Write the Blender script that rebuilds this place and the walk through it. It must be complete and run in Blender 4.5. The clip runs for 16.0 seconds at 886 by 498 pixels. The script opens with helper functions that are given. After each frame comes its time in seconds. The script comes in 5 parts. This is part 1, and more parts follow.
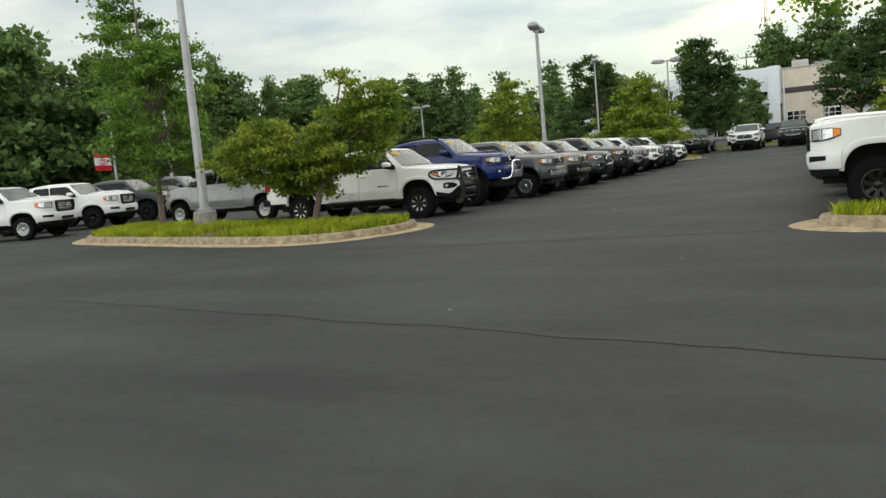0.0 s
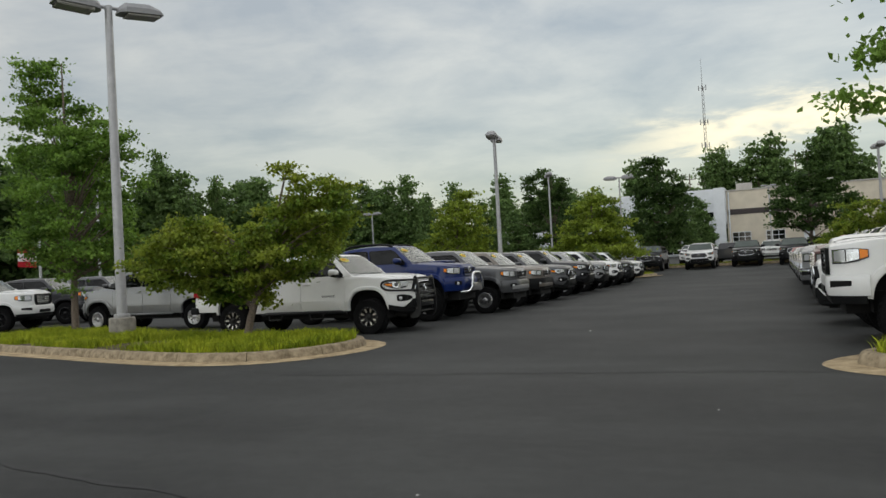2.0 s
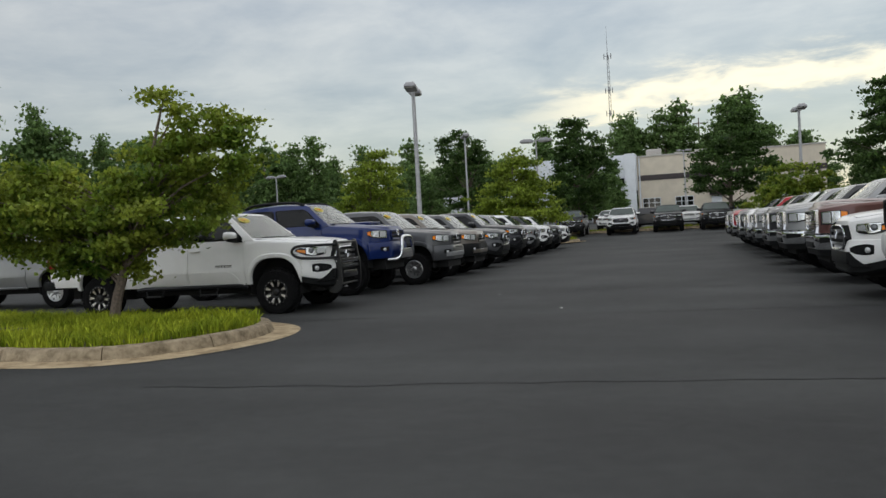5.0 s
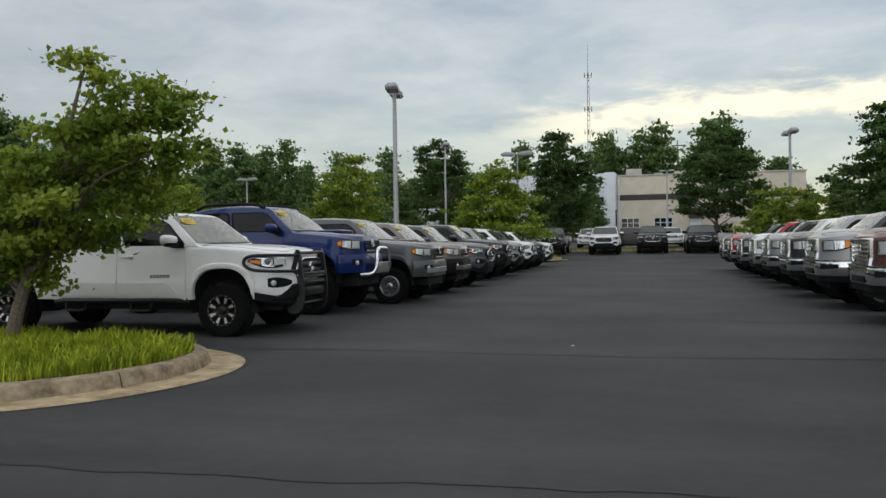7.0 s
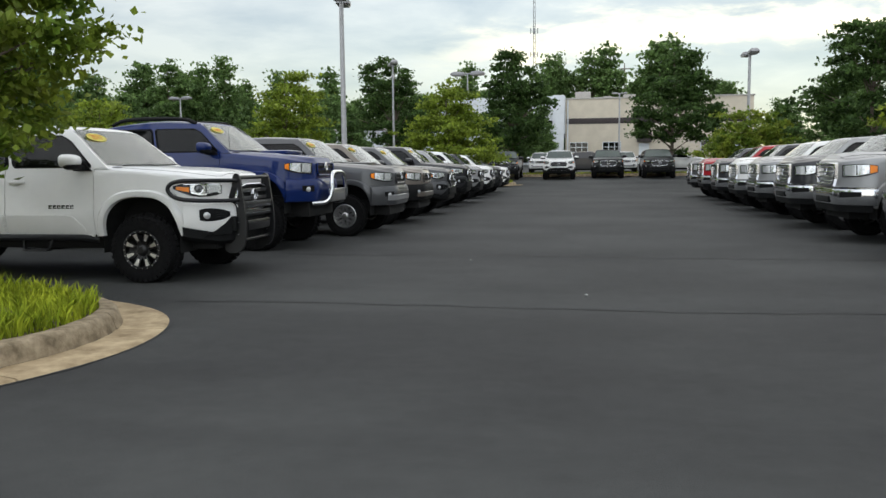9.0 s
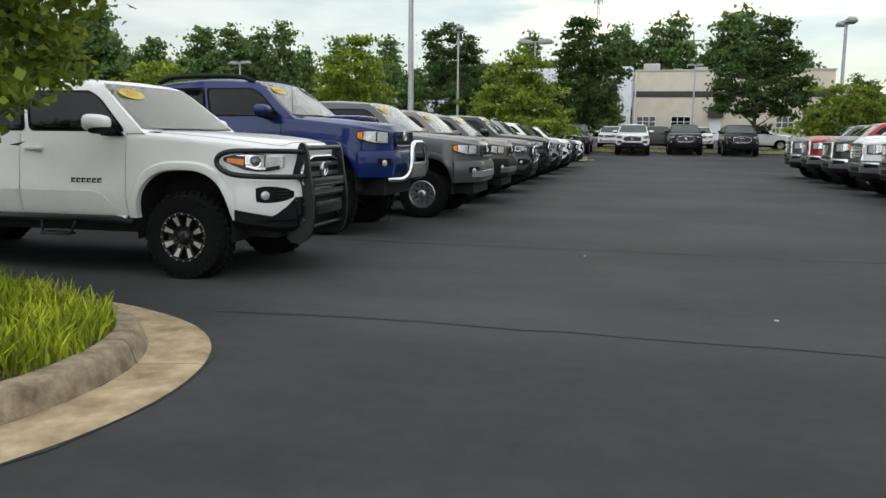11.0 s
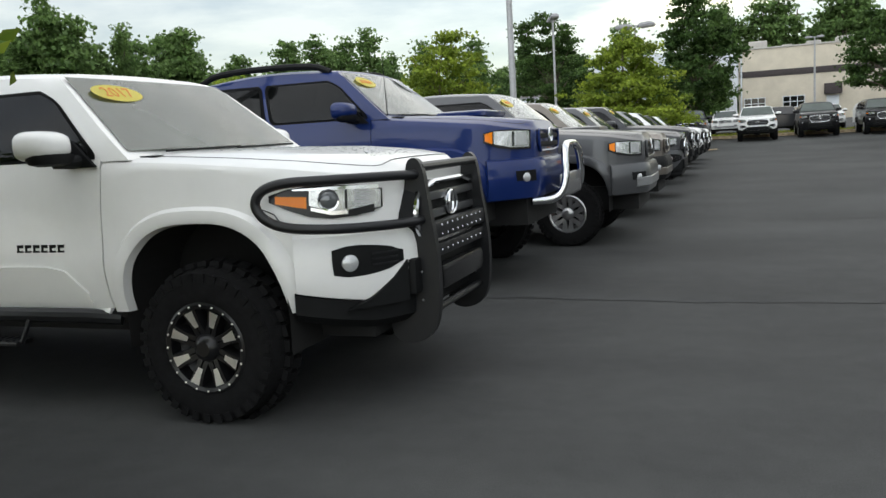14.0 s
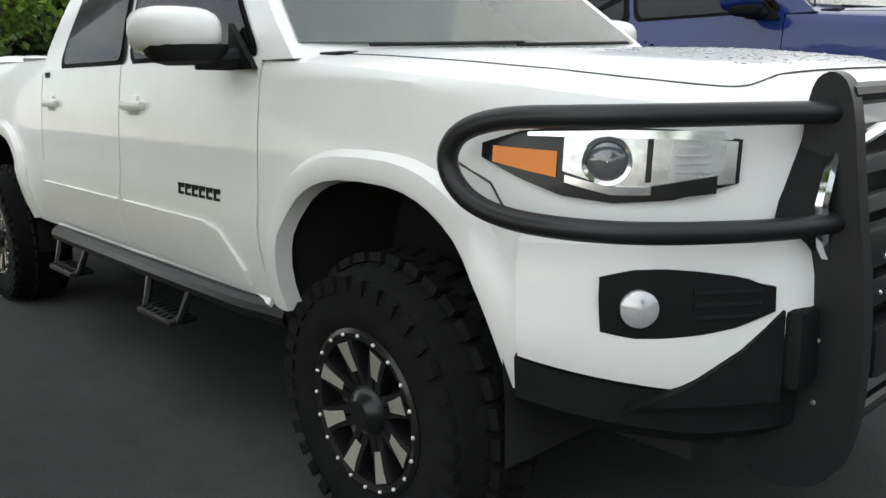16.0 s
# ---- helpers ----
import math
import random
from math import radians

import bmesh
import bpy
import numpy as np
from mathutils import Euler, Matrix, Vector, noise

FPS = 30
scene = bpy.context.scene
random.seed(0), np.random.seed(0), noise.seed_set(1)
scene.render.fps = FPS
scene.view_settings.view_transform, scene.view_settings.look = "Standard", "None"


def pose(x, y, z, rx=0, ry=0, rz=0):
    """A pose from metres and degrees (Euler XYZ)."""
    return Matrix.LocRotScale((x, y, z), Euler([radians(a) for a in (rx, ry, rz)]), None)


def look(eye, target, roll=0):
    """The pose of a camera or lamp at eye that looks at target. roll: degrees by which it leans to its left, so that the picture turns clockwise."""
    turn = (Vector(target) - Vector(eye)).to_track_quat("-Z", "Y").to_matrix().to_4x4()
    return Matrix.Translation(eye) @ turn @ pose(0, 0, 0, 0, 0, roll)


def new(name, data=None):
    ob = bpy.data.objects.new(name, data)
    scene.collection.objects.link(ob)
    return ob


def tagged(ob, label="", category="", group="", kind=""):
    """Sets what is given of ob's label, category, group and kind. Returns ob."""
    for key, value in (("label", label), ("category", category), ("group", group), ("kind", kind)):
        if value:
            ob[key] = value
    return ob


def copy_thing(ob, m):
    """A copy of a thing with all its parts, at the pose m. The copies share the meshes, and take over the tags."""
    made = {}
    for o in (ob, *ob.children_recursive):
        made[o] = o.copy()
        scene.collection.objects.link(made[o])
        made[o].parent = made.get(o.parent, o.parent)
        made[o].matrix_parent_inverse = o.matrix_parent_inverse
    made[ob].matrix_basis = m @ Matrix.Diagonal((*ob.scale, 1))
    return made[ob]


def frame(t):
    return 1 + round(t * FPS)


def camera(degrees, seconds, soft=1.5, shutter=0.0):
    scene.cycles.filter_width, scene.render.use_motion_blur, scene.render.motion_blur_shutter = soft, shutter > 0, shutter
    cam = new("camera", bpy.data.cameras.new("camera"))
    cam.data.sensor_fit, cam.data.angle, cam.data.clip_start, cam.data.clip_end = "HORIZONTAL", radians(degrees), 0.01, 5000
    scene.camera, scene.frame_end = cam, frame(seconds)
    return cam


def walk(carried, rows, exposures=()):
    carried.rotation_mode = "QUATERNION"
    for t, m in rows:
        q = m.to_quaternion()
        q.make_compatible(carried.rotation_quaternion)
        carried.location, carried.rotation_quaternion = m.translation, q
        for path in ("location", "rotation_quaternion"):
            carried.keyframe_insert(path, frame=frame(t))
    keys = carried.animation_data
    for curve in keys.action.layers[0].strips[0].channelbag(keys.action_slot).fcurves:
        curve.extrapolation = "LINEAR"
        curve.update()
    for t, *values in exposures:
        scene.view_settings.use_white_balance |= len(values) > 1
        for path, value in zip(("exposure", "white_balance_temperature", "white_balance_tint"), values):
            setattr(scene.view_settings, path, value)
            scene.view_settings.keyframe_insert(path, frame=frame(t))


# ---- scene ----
cam = camera(56.9, 16.0)
PATH = [
    (0, (0.047, 0.038, 1.284), (-0.838, 1.819, 1.076), -5.1),
    (0.5, (-0.257, 0.516, 1.303), (-1.066, 2.337, 1.13), -4.3),
    (1, (-0.524, 0.955, 1.332), (-1.317, 2.791, 1.343), -8.2),
    (1.5, (-0.836, 1.485, 1.351), (-1.609, 3.328, 1.432), -3.2),
    (2, (-1.066, 2.007, 1.325), (-1.82, 3.859, 1.372), -3.1),
    (2.5, (-1.306, 2.52, 1.346), (-2.055, 4.374, 1.384), -3.6),
    (3, (-1.56, 3.01, 1.321), (-2.245, 4.889, 1.349), -4.7),
    (3.5, (-1.775, 3.554, 1.304), (-2.396, 5.455, 1.322), -5.2),
    (4, (-2.086, 4.087, 1.249), (-2.676, 5.998, 1.239), -5.1),
    (6.5, (-3.429, 6.743, 1.249), (-3.917, 8.682, 1.185), -0.7),
    (7, (-3.543, 7.333, 1.28), (-4.018, 9.276, 1.262), -0.8),
    (7.5, (-3.721, 7.896, 1.263), (-4.163, 9.847, 1.237), 0.6),
    (8, (-3.893, 8.411, 1.258), (-4.232, 10.382, 1.217), 0.4),
    (8.5, (-4.153, 8.889, 1.275), (-4.497, 10.855, 1.151), -0.7),
    (9, (-4.412, 9.309, 1.266), (-4.75, 11.27, 1.062), -0.6),
    (9.5, (-4.659, 9.774, 1.247), (-5.018, 11.723, 0.98), -1.3),
    (12, (-5.851, 12.256, 1.273), (-6.371, 14.168, 0.995), 1.4),
    (12.5, (-6.123, 12.805, 1.263), (-6.653, 14.71, 0.964), -0.1),
    (13, (-6.368, 13.381, 1.278), (-6.9, 15.294, 1.035), -2.6),
    (13.5, (-6.633, 13.92, 1.262), (-7.21, 15.82, 1.017), -2.4),
    (14, (-6.847, 14.451, 1.269), (-7.528, 16.313, 1.007), -3.4),
    (14.5, (-7.076, 14.974, 1.285), (-7.952, 16.752, 1.015), -3.3),
    (15, (-7.316, 15.451, 1.268), (-8.467, 17.059, 0.973), -4.3),
    (15.5, (-7.463, 15.944, 1.25), (-8.879, 17.305, 0.874), -2.4),
    (16, (-7.599, 16.449, 1.216), (-9.063, 17.743, 0.793), -1.6),
]
EXPOSURES = [(0, 0.32, 6950, 7), (0.5, 0.16, 6950, 7), (1, -0.05, 6950, 7), (1.5, -0.25, 6900, 8), (2.5, -0.12, 6750, 9), (4, -0.2, 6600, 10), (7, -0.2, 6500, 10), (8, -0.03, 6500, 9), (9, 0.22, 6500, 9), (9.5, 0.28, 6500, 9),
             (12, 0.34, 6550, 8), (12.5, 0.5, 6500, 8), (13, 0.28, 6550, 8), (13.5, 0.22, 6550, 8), (14, 0.45, 6550, 8), (15, 0.58, 6550, 8), (16, 0.7, 6550, 8)]
walk(cam, [(t, look(eye, target, roll)) for t, eye, target, roll in PATH], EXPOSURES)


# ---------- world, sun ----------
world = bpy.data.worlds.new("dusk_sky")
scene.world = world
world.use_nodes = True
wn, wl = world.node_tree.nodes, world.node_tree.links
wn.clear()


def wnode(kind, **inputs):
    n = wn.new(kind)
    for k, v in inputs.items():
        n.inputs[k].default_value = v
    return n


def wmath(op, a, b=None, clamp=False):
    n = wn.new("ShaderNodeMath")
    n.operation, n.use_clamp = op, clamp
    for i, v in enumerate((a, b)):
        if v is None:
            continue
        if isinstance(v, (int, float)):
            n.inputs[i].default_value = v
        else:
            wl.new(v, n.inputs[i])
    return n.outputs[0]


def wmix(fac, a, b):
    n = wn.new("ShaderNodeMix")
    n.data_type = "RGBA"
    for s, v in ((n.inputs[0], fac), (n.inputs[6], a), (n.inputs[7], b)):
        if isinstance(v, (int, float, tuple)):
            s.default_value = v
        else:
            wl.new(v, s)
    return n.outputs[2]


SUN_AZ = 10.0   # degrees to the right of +y
SUN_EL = 9.0
sky = wn.new("ShaderNodeTexSky")
sky.sky_type, sky.sun_disc = "NISHITA", False
sky.dust_density, sky.air_density = 0.0, 1.0
sky.sun_elevation, sky.sun_rotation = radians(SUN_EL), radians(SUN_AZ)
sky_light = wmix(1.0, (0, 0, 0, 1), sky.outputs[0])
scale_sky = wn.new("ShaderNodeVectorMath")
scale_sky.operation = "SCALE"
wl.new(sky_light, scale_sky.inputs[0])
scale_sky.inputs["Scale"].default_value = 0.05
coord = wn.new("ShaderNodeTexCoord")
sep = wn.new("ShaderNodeSeparateXYZ")
wl.new(coord.outputs["Generated"], sep.inputs[0])
# the cloud deck is a plane overhead: divide by height to lay the noise flat
up = wmath("MAXIMUM", sep.outputs[2], 0.0)
flat = wmath("ADD", up, 0.16)
px, py = wmath("DIVIDE", sep.outputs[0], flat), wmath("DIVIDE", sep.outputs[1], flat)
comb = wn.new("ShaderNodeCombineXYZ")
wl.new(px, comb.inputs[0]), wl.new(py, comb.inputs[1])
big = wnode("ShaderNodeTexNoise", Scale=1.1, Detail=6.0, Roughness=0.55, Distortion=0.5)
small = wnode("ShaderNodeTexNoise", Scale=3.3, Detail=7.0, Roughness=0.6, Distortion=0.3)
wl.new(comb.outputs[0], big.inputs["Vector"]), wl.new(comb.outputs[0], small.inputs["Vector"])
cl = wmath("ADD", wmath("MULTIPLY", big.outputs[0], 0.7), wmath("MULTIPLY", small.outputs[0], 0.3))
ramp = wn.new("ShaderNodeValToRGB")
ramp.color_ramp.elements[0].position, ramp.color_ramp.elements[0].color = 0.40, (0.375, 0.40, 0.445, 1)
ramp.color_ramp.elements[1].position, ramp.color_ramp.elements[1].color = 0.60, (0.645, 0.64, 0.625, 1)
wl.new(cl, ramp.inputs[0])
# paler towards the horizon
haze = wmath("POWER", wmath("SUBTRACT", 1.0, up, True), 6.0)
deck = wmix(wmath("MULTIPLY", haze, 0.30), ramp.outputs[0], (0.51, 0.525, 0.545, 1))
# the open strip under the deck, where the low sun lights the haze
sx, sy = math.sin(radians(SUN_AZ)), math.cos(radians(SUN_AZ))
toward = wmath("ADD", wmath("MULTIPLY", sep.outputs[0], sx), wmath("MULTIPLY", sep.outputs[1], sy))
aside = wmath("SUBTRACT", wmath("MULTIPLY", sep.outputs[0], sy), wmath("MULTIPLY", sep.outputs[1], sx))
wob = wmath("MULTIPLY", wmath("SUBTRACT", small.outputs[0], 0.5), 0.10)
line = wmath("ADD", wmath("ADD", wmath("MULTIPLY", wmath("MULTIPLY", aside, aside), -0.25), 0.155), wob)
off = wmath("DIVIDE", wmath("SUBTRACT", sep.outputs[2], line), 0.016)
strip = wmath("POWER", 2.718, wmath("MULTIPLY", wmath("MULTIPLY", off, off), -1.0))
width = wmath("MULTIPLY", wmath("MULTIPLY", wmath("SUBTRACT", toward, 0.84, True), 9.0, True), wmath("MULTIPLY", wmath("ADD", aside, 0.38, True), 6.0, True))
strip = wmath("MULTIPLY", strip, width)
glow = wmath("POWER", wmath("MAXIMUM", toward, 0.0), 26.0)
# the deck thins out overhead and away from the sunset
thin = wmath("ADD", wmath("MULTIPLY", wmath("MAXIMUM", wmath("MULTIPLY", toward, -1.0), 0.0), 1.7), wmath("MULTIPLY", up, 1.25))
lit = wn.new("ShaderNodeVectorMath")
lit.operation = "SCALE"
wl.new(deck, lit.inputs[0]), wl.new(wmath("ADD", thin, 0.67), lit.inputs["Scale"])
deck = lit.outputs[0]
deck = wmix(wmath("MULTIPLY", glow, 0.06), deck, (0.80, 0.76, 0.71, 1))
deck = wmix(strip, deck, (1.22, 1.04, 0.72, 1))
addn = wn.new("ShaderNodeVectorMath")
wl.new(deck, addn.inputs[0]), wl.new(scale_sky.outputs[0], addn.inputs[1])
bg = wn.new("ShaderNodeBackground")
bg.inputs["Strength"].default_value = 0.95
wl.new(addn.outputs[0], bg.inputs["Color"])
wout = wn.new("ShaderNodeOutputWorld")
wl.new(bg.outputs[0], wout.inputs[0])

sun = new("sun", bpy.data.lights.new("sun", "SUN"))
sun.data.energy, sun.data.angle, sun.data.color = 0.5, radians(75), (1.0, 0.88, 0.72)
sun.matrix_world = look((0, 0, 0), (-math.sin(radians(SUN_AZ)), -math.cos(radians(SUN_AZ)), -math.tan(radians(SUN_EL + 6))))


# ---------- materials ----------
def mat(name, color, rough=0.5, metal=0.0, coat=0.0, spec=0.5, vary=0.0, scale=6.0, bump=0.0, bump_scale=60.0, objvar=0.0, color2=None):
    m = bpy.data.materials.new(name)
    m.use_nodes = True
    n, l = m.node_tree.nodes, m.node_tree.links
    b = n["Principled BSDF"]
    b.inputs["Base Color"].default_value = (*color, 1)
    b.inputs["Roughness"].default_value, b.inputs["Metallic"].default_value = rough, metal
    b.inputs["Coat Weight"].default_value, b.inputs["Coat Roughness"].default_value = coat, 0.04
    b.inputs["Specular IOR Level"].default_value = spec
    tc = n.new("ShaderNodeNewGeometry")
    if vary or color2:
        a = n.new("ShaderNodeTexNoise")
        a.inputs["Scale"].default_value, a.inputs["Detail"].default_value, a.inputs["Roughness"].default_value = scale, 8, 0.65
        l.new(tc.outputs["Position"], a.inputs["Vector"])
        r = n.new("ShaderNodeValToRGB")
        lo = tuple(max(0, c * (1 - vary)) for c in color)
        hi = color2 or tuple(min(1, c * (1 + vary)) for c in color)
        r.color_ramp.elements[0].position, r.color_ramp.elements[0].color = 0.33, (*lo, 1)
        r.color_ramp.elements[1].position, r.color_ramp.elements[1].color = 0.67, (*hi, 1)
        l.new(a.outputs[0], r.inputs[0])
        c = r.outputs[0]
        if objvar:
            oi = n.new("ShaderNodeNewGeometry")
            h = n.new("ShaderNodeHueSaturation")
            mr = n.new("ShaderNodeMapRange")
            mr.inputs[3].default_value, mr.inputs[4].default_value = 1 - objvar, 1 + objvar
            l.new(oi.outputs["Random Per Island"], mr.inputs[0])
            l.new(mr.outputs[0], h.inputs["Value"])
            l.new(c, h.inputs["Color"])
            c = h.outputs[0]
        l.new(c, b.inputs["Base Color"])
    if bump:
        a = n.new("ShaderNodeTexNoise")
        a.inputs["Scale"].default_value, a.inputs["Detail"].default_value = bump_scale, 5
        l.new(tc.outputs["Position"], a.inputs["Vector"])
        bp = n.new("ShaderNodeBump")
        bp.inputs["Strength"].default_value, bp.inputs["Distance"].default_value = bump, 0.01
        l.new(a.outputs[0], bp.inputs["Height"])
        l.new(bp.outputs[0], b.inputs["Normal"])
    return m


def asphalt_material():
    m = mat("asphalt", (0.05, 0.051, 0.053), 0.82, spec=0.22)
    n, l = m.node_tree.nodes, m.node_tree.links
    b = n["Principled BSDF"]
    g = n.new("ShaderNodeNewGeometry")
    mp = n.new("ShaderNodeMapping")
    mp.inputs["Scale"].default_value = (0.10, 0.55, 1)
    l.new(g.outputs["Position"], mp.inputs[0])

    def noise_at(scale, vec, detail=6, rough=0.6):
        t = n.new("ShaderNodeTexNoise")
        t.inputs["Scale"].default_value, t.inputs["Detail"].default_value, t.inputs["Roughness"].default_value = scale, detail, rough
        l.new(vec, t.inputs["Vector"])
        return t.outputs[0]

    streak, patch, grain = noise_at(1.0, mp.outputs[0]), noise_at(0.35, g.outputs["Position"]), noise_at(170, g.outputs["Position"], 3)
    mid = noise_at(7, g.outputs["Position"])

    def mul(a, k, c):
        q = n.new("ShaderNodeMath")
        q.operation = "MULTIPLY_ADD"
        l.new(a, q.inputs[0])
        q.inputs[1].default_value = k
        if isinstance(c, float):
            q.inputs[2].default_value = c
        else:
            l.new(c, q.inputs[2])
        return q.outputs[0]

    v = mul(grain, 1.0, mul(streak, 0.95, mul(patch, 0.6, mul(mid, 0.25, -0.87))))
    r = n.new("ShaderNodeValToRGB")
    r.color_ramp.elements[0].position, r.color_ramp.elements[0].color = 0.28, (0.021, 0.0216, 0.0222, 1)
    r.color_ramp.elements[1].position, r.color_ramp.elements[1].color = 0.80, (0.075, 0.077, 0.0755, 1)
    l.new(v, r.inputs[0])
    l.new(r.outputs[0], b.inputs["Base Color"])
    l.new(mul(streak, 0.45, 0.58), b.inputs["Roughness"])
    bp = n.new("ShaderNodeBump")
    bp.inputs["Strength"].default_value, bp.inputs["Distance"].default_value = 0.55, 0.006
    l.new(noise_at(220, g.outputs["Position"], 2), bp.inputs["Height"])
    l.new(bp.outputs[0], b.inputs["Normal"])
    return m


def paint(name, color, metal=0.0, rough=0.35):
    return mat(name, color, rough, metal, coat=0.6, spec=0.2, vary=0.03, scale=3, bump=0.02, bump_scale=9)


ASPHALT = asphalt_material()
CRACK = mat("crack_tar", (0.016, 0.016, 0.017), 0.75, vary=0.4, scale=30)
PEBBLE = mat("pale_chip", (0.6, 0.6, 0.58), 0.8)
CONCRETE = mat("kerb_concrete", (0.26, 0.195, 0.115), 0.9, vary=0.45, scale=7, bump=0.9, bump_scale=70, color2=(0.41, 0.33, 0.22))
GUTTER = mat("gutter_concrete", (0.42, 0.30, 0.16), 0.9, vary=0.45, scale=4, bump=0.6, bump_scale=90, color2=(0.54, 0.42, 0.26))
SOIL = mat("pine_straw_soil", (0.10, 0.075, 0.05), 0.95, vary=0.5, scale=14, bump=1.0, bump_scale=50)
GRASS = mat("grass_blades", (0.20, 0.30, 0.015), 0.7, spec=0.12, vary=0.4, scale=2.2, objvar=0.4, color2=(0.40, 0.44, 0.035))
TURF = mat("turf", (0.07, 0.11, 0.03), 0.9, vary=0.4, scale=5, bump=1.0, bump_scale=40)
BARK = mat("bark", (0.16, 0.125, 0.10), 0.9, vary=0.4, scale=25, bump=0.9, bump_scale=60)
POLE = mat("weathered_aluminium", (0.42, 0.42, 0.43), 0.5, 0.5, vary=0.12, scale=5)
POLE_BASE = mat("cast_concrete_base", (0.27, 0.25, 0.22), 0.92, vary=0.35, scale=6, bump=0.6)
LAMP_HEAD = mat("lamp_housing", (0.30, 0.30, 0.31), 0.5, 0.4, vary=0.1)
LAMP_LENS = mat("lamp_lens", (0.32, 0.31, 0.28), 0.25)
GLASS = mat("tinted_glass", (0.006, 0.007, 0.0075), 0.03, spec=0.5)
# pale mottled base colour paints in part of the sky's reflection
SHIELD = mat("painted_reflection_glass", (0.125, 0.155, 0.135), 0.03, spec=0.9, coat=1.0, vary=0.12, scale=1.0)
RUBBER = mat("tyre_rubber", (0.008, 0.008, 0.0085), 0.9, spec=0.12, vary=0.3, scale=20, bump=0.3, bump_scale=120)
TRIM = mat("black_plastic", (0.007, 0.0075, 0.008), 0.6, spec=0.18, vary=0.2, scale=10, bump=0.15, bump_scale=200)
SATIN = mat("powder_coat_black", (0.009, 0.0095, 0.011), 0.40, spec=0.4, vary=0.15, bump=0.06, bump_scale=300)
DARK = mat("wheel_well_dark", (0.006, 0.006, 0.006), 0.95)
SEAM = mat("panel_gap", (0.05, 0.05, 0.05), 0.9)
CHROME = mat("chrome", (0.75, 0.76, 0.78), 0.10, 1.0)
ALLOY = mat("silver_alloy", (0.40, 0.40, 0.41), 0.28, 0.85)
GLOSS_BLACK = mat("gloss_black_alloy", (0.008, 0.008, 0.009), 0.3, coat=0.15, spec=0.3)
MACHINED = mat("machined_alloy", (0.80, 0.77, 0.71), 0.35, 0.5)
BOWL = mat("lamp_reflector", (0.66, 0.67, 0.68), 0.2, 0.9, vary=0.25, scale=18, bump=0.04, bump_scale=25)
LENS = mat("lamp_glass", (0.55, 0.56, 0.57), 0.12, 0.35, coat=0.6, vary=0.1, scale=22)
LENS_DARK = mat("lamp_bezel", (0.012, 0.012, 0.013), 0.25, coat=0.2, spec=0.3)
AMBER = mat("amber_reflector", (0.88, 0.24, 0.008), 0.25, coat=0.4, spec=0.2)
PROJECTOR = mat("projector_glass", (0.16, 0.17, 0.18), 0.05, 0.3, coat=1.0)
YELLOW = mat("yellow_sticker", (0.93, 0.83, 0.20), 0.5)
ORANGE = mat("orange_print", (0.80, 0.30, 0.02), 0.5)
FLAG_RED = mat("red_banner", (0.55, 0.02, 0.035), 0.7, vary=0.1)
FLAG_WHITE = mat("white_banner", (0.75, 0.75, 0.75), 0.7)
WALL_WHITE = mat("white_metal_panel", (0.66, 0.69, 0.72), 0.5, vary=0.06, scale=1)
WALL_BEIGE = mat("beige_stucco", (0.58, 0.52, 0.42), 0.9, vary=0.08, scale=0.8, bump=0.2)
BAND = mat("dark_brown_band", (0.045, 0.035, 0.035), 0.7, vary=0.2)
ROOF_UNIT = mat("roof_unit_metal", (0.45, 0.43, 0.40), 0.6, vary=0.1)
MAST_MAT = mat("galvanised_lattice", (0.22, 0.22, 0.23), 0.6, 0.3)
P_WHITE = paint("white_paint", (0.80, 0.80, 0.79))
P_BLUE = paint("blue_paint", (0.002, 0.016, 0.105), 0.0, 0.4)
P_GREY = paint("charcoal_paint", (0.085, 0.087, 0.092), 0.4, 0.35)
P_TAN = paint("pyrite_paint", (0.17, 0.15, 0.13), 0.45, 0.35)
P_DARK = paint("dark_grey_paint", (0.035, 0.036, 0.04), 0.35, 0.3)
P_BLACK = paint("black_paint", (0.008, 0.008, 0.009), 0.0, 0.3)
P_SILVER = paint("silver_paint", (0.30, 0.305, 0.31), 0.4, 0.35)
P_MAROON = paint("maroon_brown_paint", (0.12, 0.055, 0.048), 0.35, 0.3)
P_RED = paint("red_paint", (0.35, 0.01, 0.018), 0.1, 0.3)


def leaf_material(name, a, b):
    m = mat(name, a, 0.55, vary=0.35, scale=1.2, objvar=0.4, color2=b, spec=0.3)
    p = m.node_tree.nodes["Principled BSDF"]
    p.inputs["Subsurface Weight"].default_value = 0.0
    n, l = m.node_tree.nodes, m.node_tree.links
    tr = n.new("ShaderNodeBsdfTranslucent")
    l.new(p.inputs["Base Color"].links[0].from_socket, tr.inputs[0])
    mx = n.new("ShaderNodeMixShader")
    mx.inputs[0].default_value = 0.5
    l.new(p.outputs[0], mx.inputs[1]), l.new(tr.outputs[0], mx.inputs[2])
    l.new(mx.outputs[0], n["Material Output"].inputs[0])
    return m


LEAF = leaf_material("maple_leaves", (0.13, 0.26, 0.05), (0.25, 0.40, 0.07))
LEAF_RUST = leaf_material("turning_maple_leaves", (0.125, 0.265, 0.03), (0.32, 0.36, 0.05))
LEAF_LIME = leaf_material("light_green_leaves", (0.18, 0.28, 0.035), (0.34, 0.42, 0.055))
LEAF_DARK = leaf_material("dark_green_leaves", (0.05, 0.105, 0.03), (0.105, 0.18, 0.045))
LEAF_FAR = leaf_material("woodland_leaves", (0.10, 0.19, 0.06), (0.21, 0.32, 0.10))


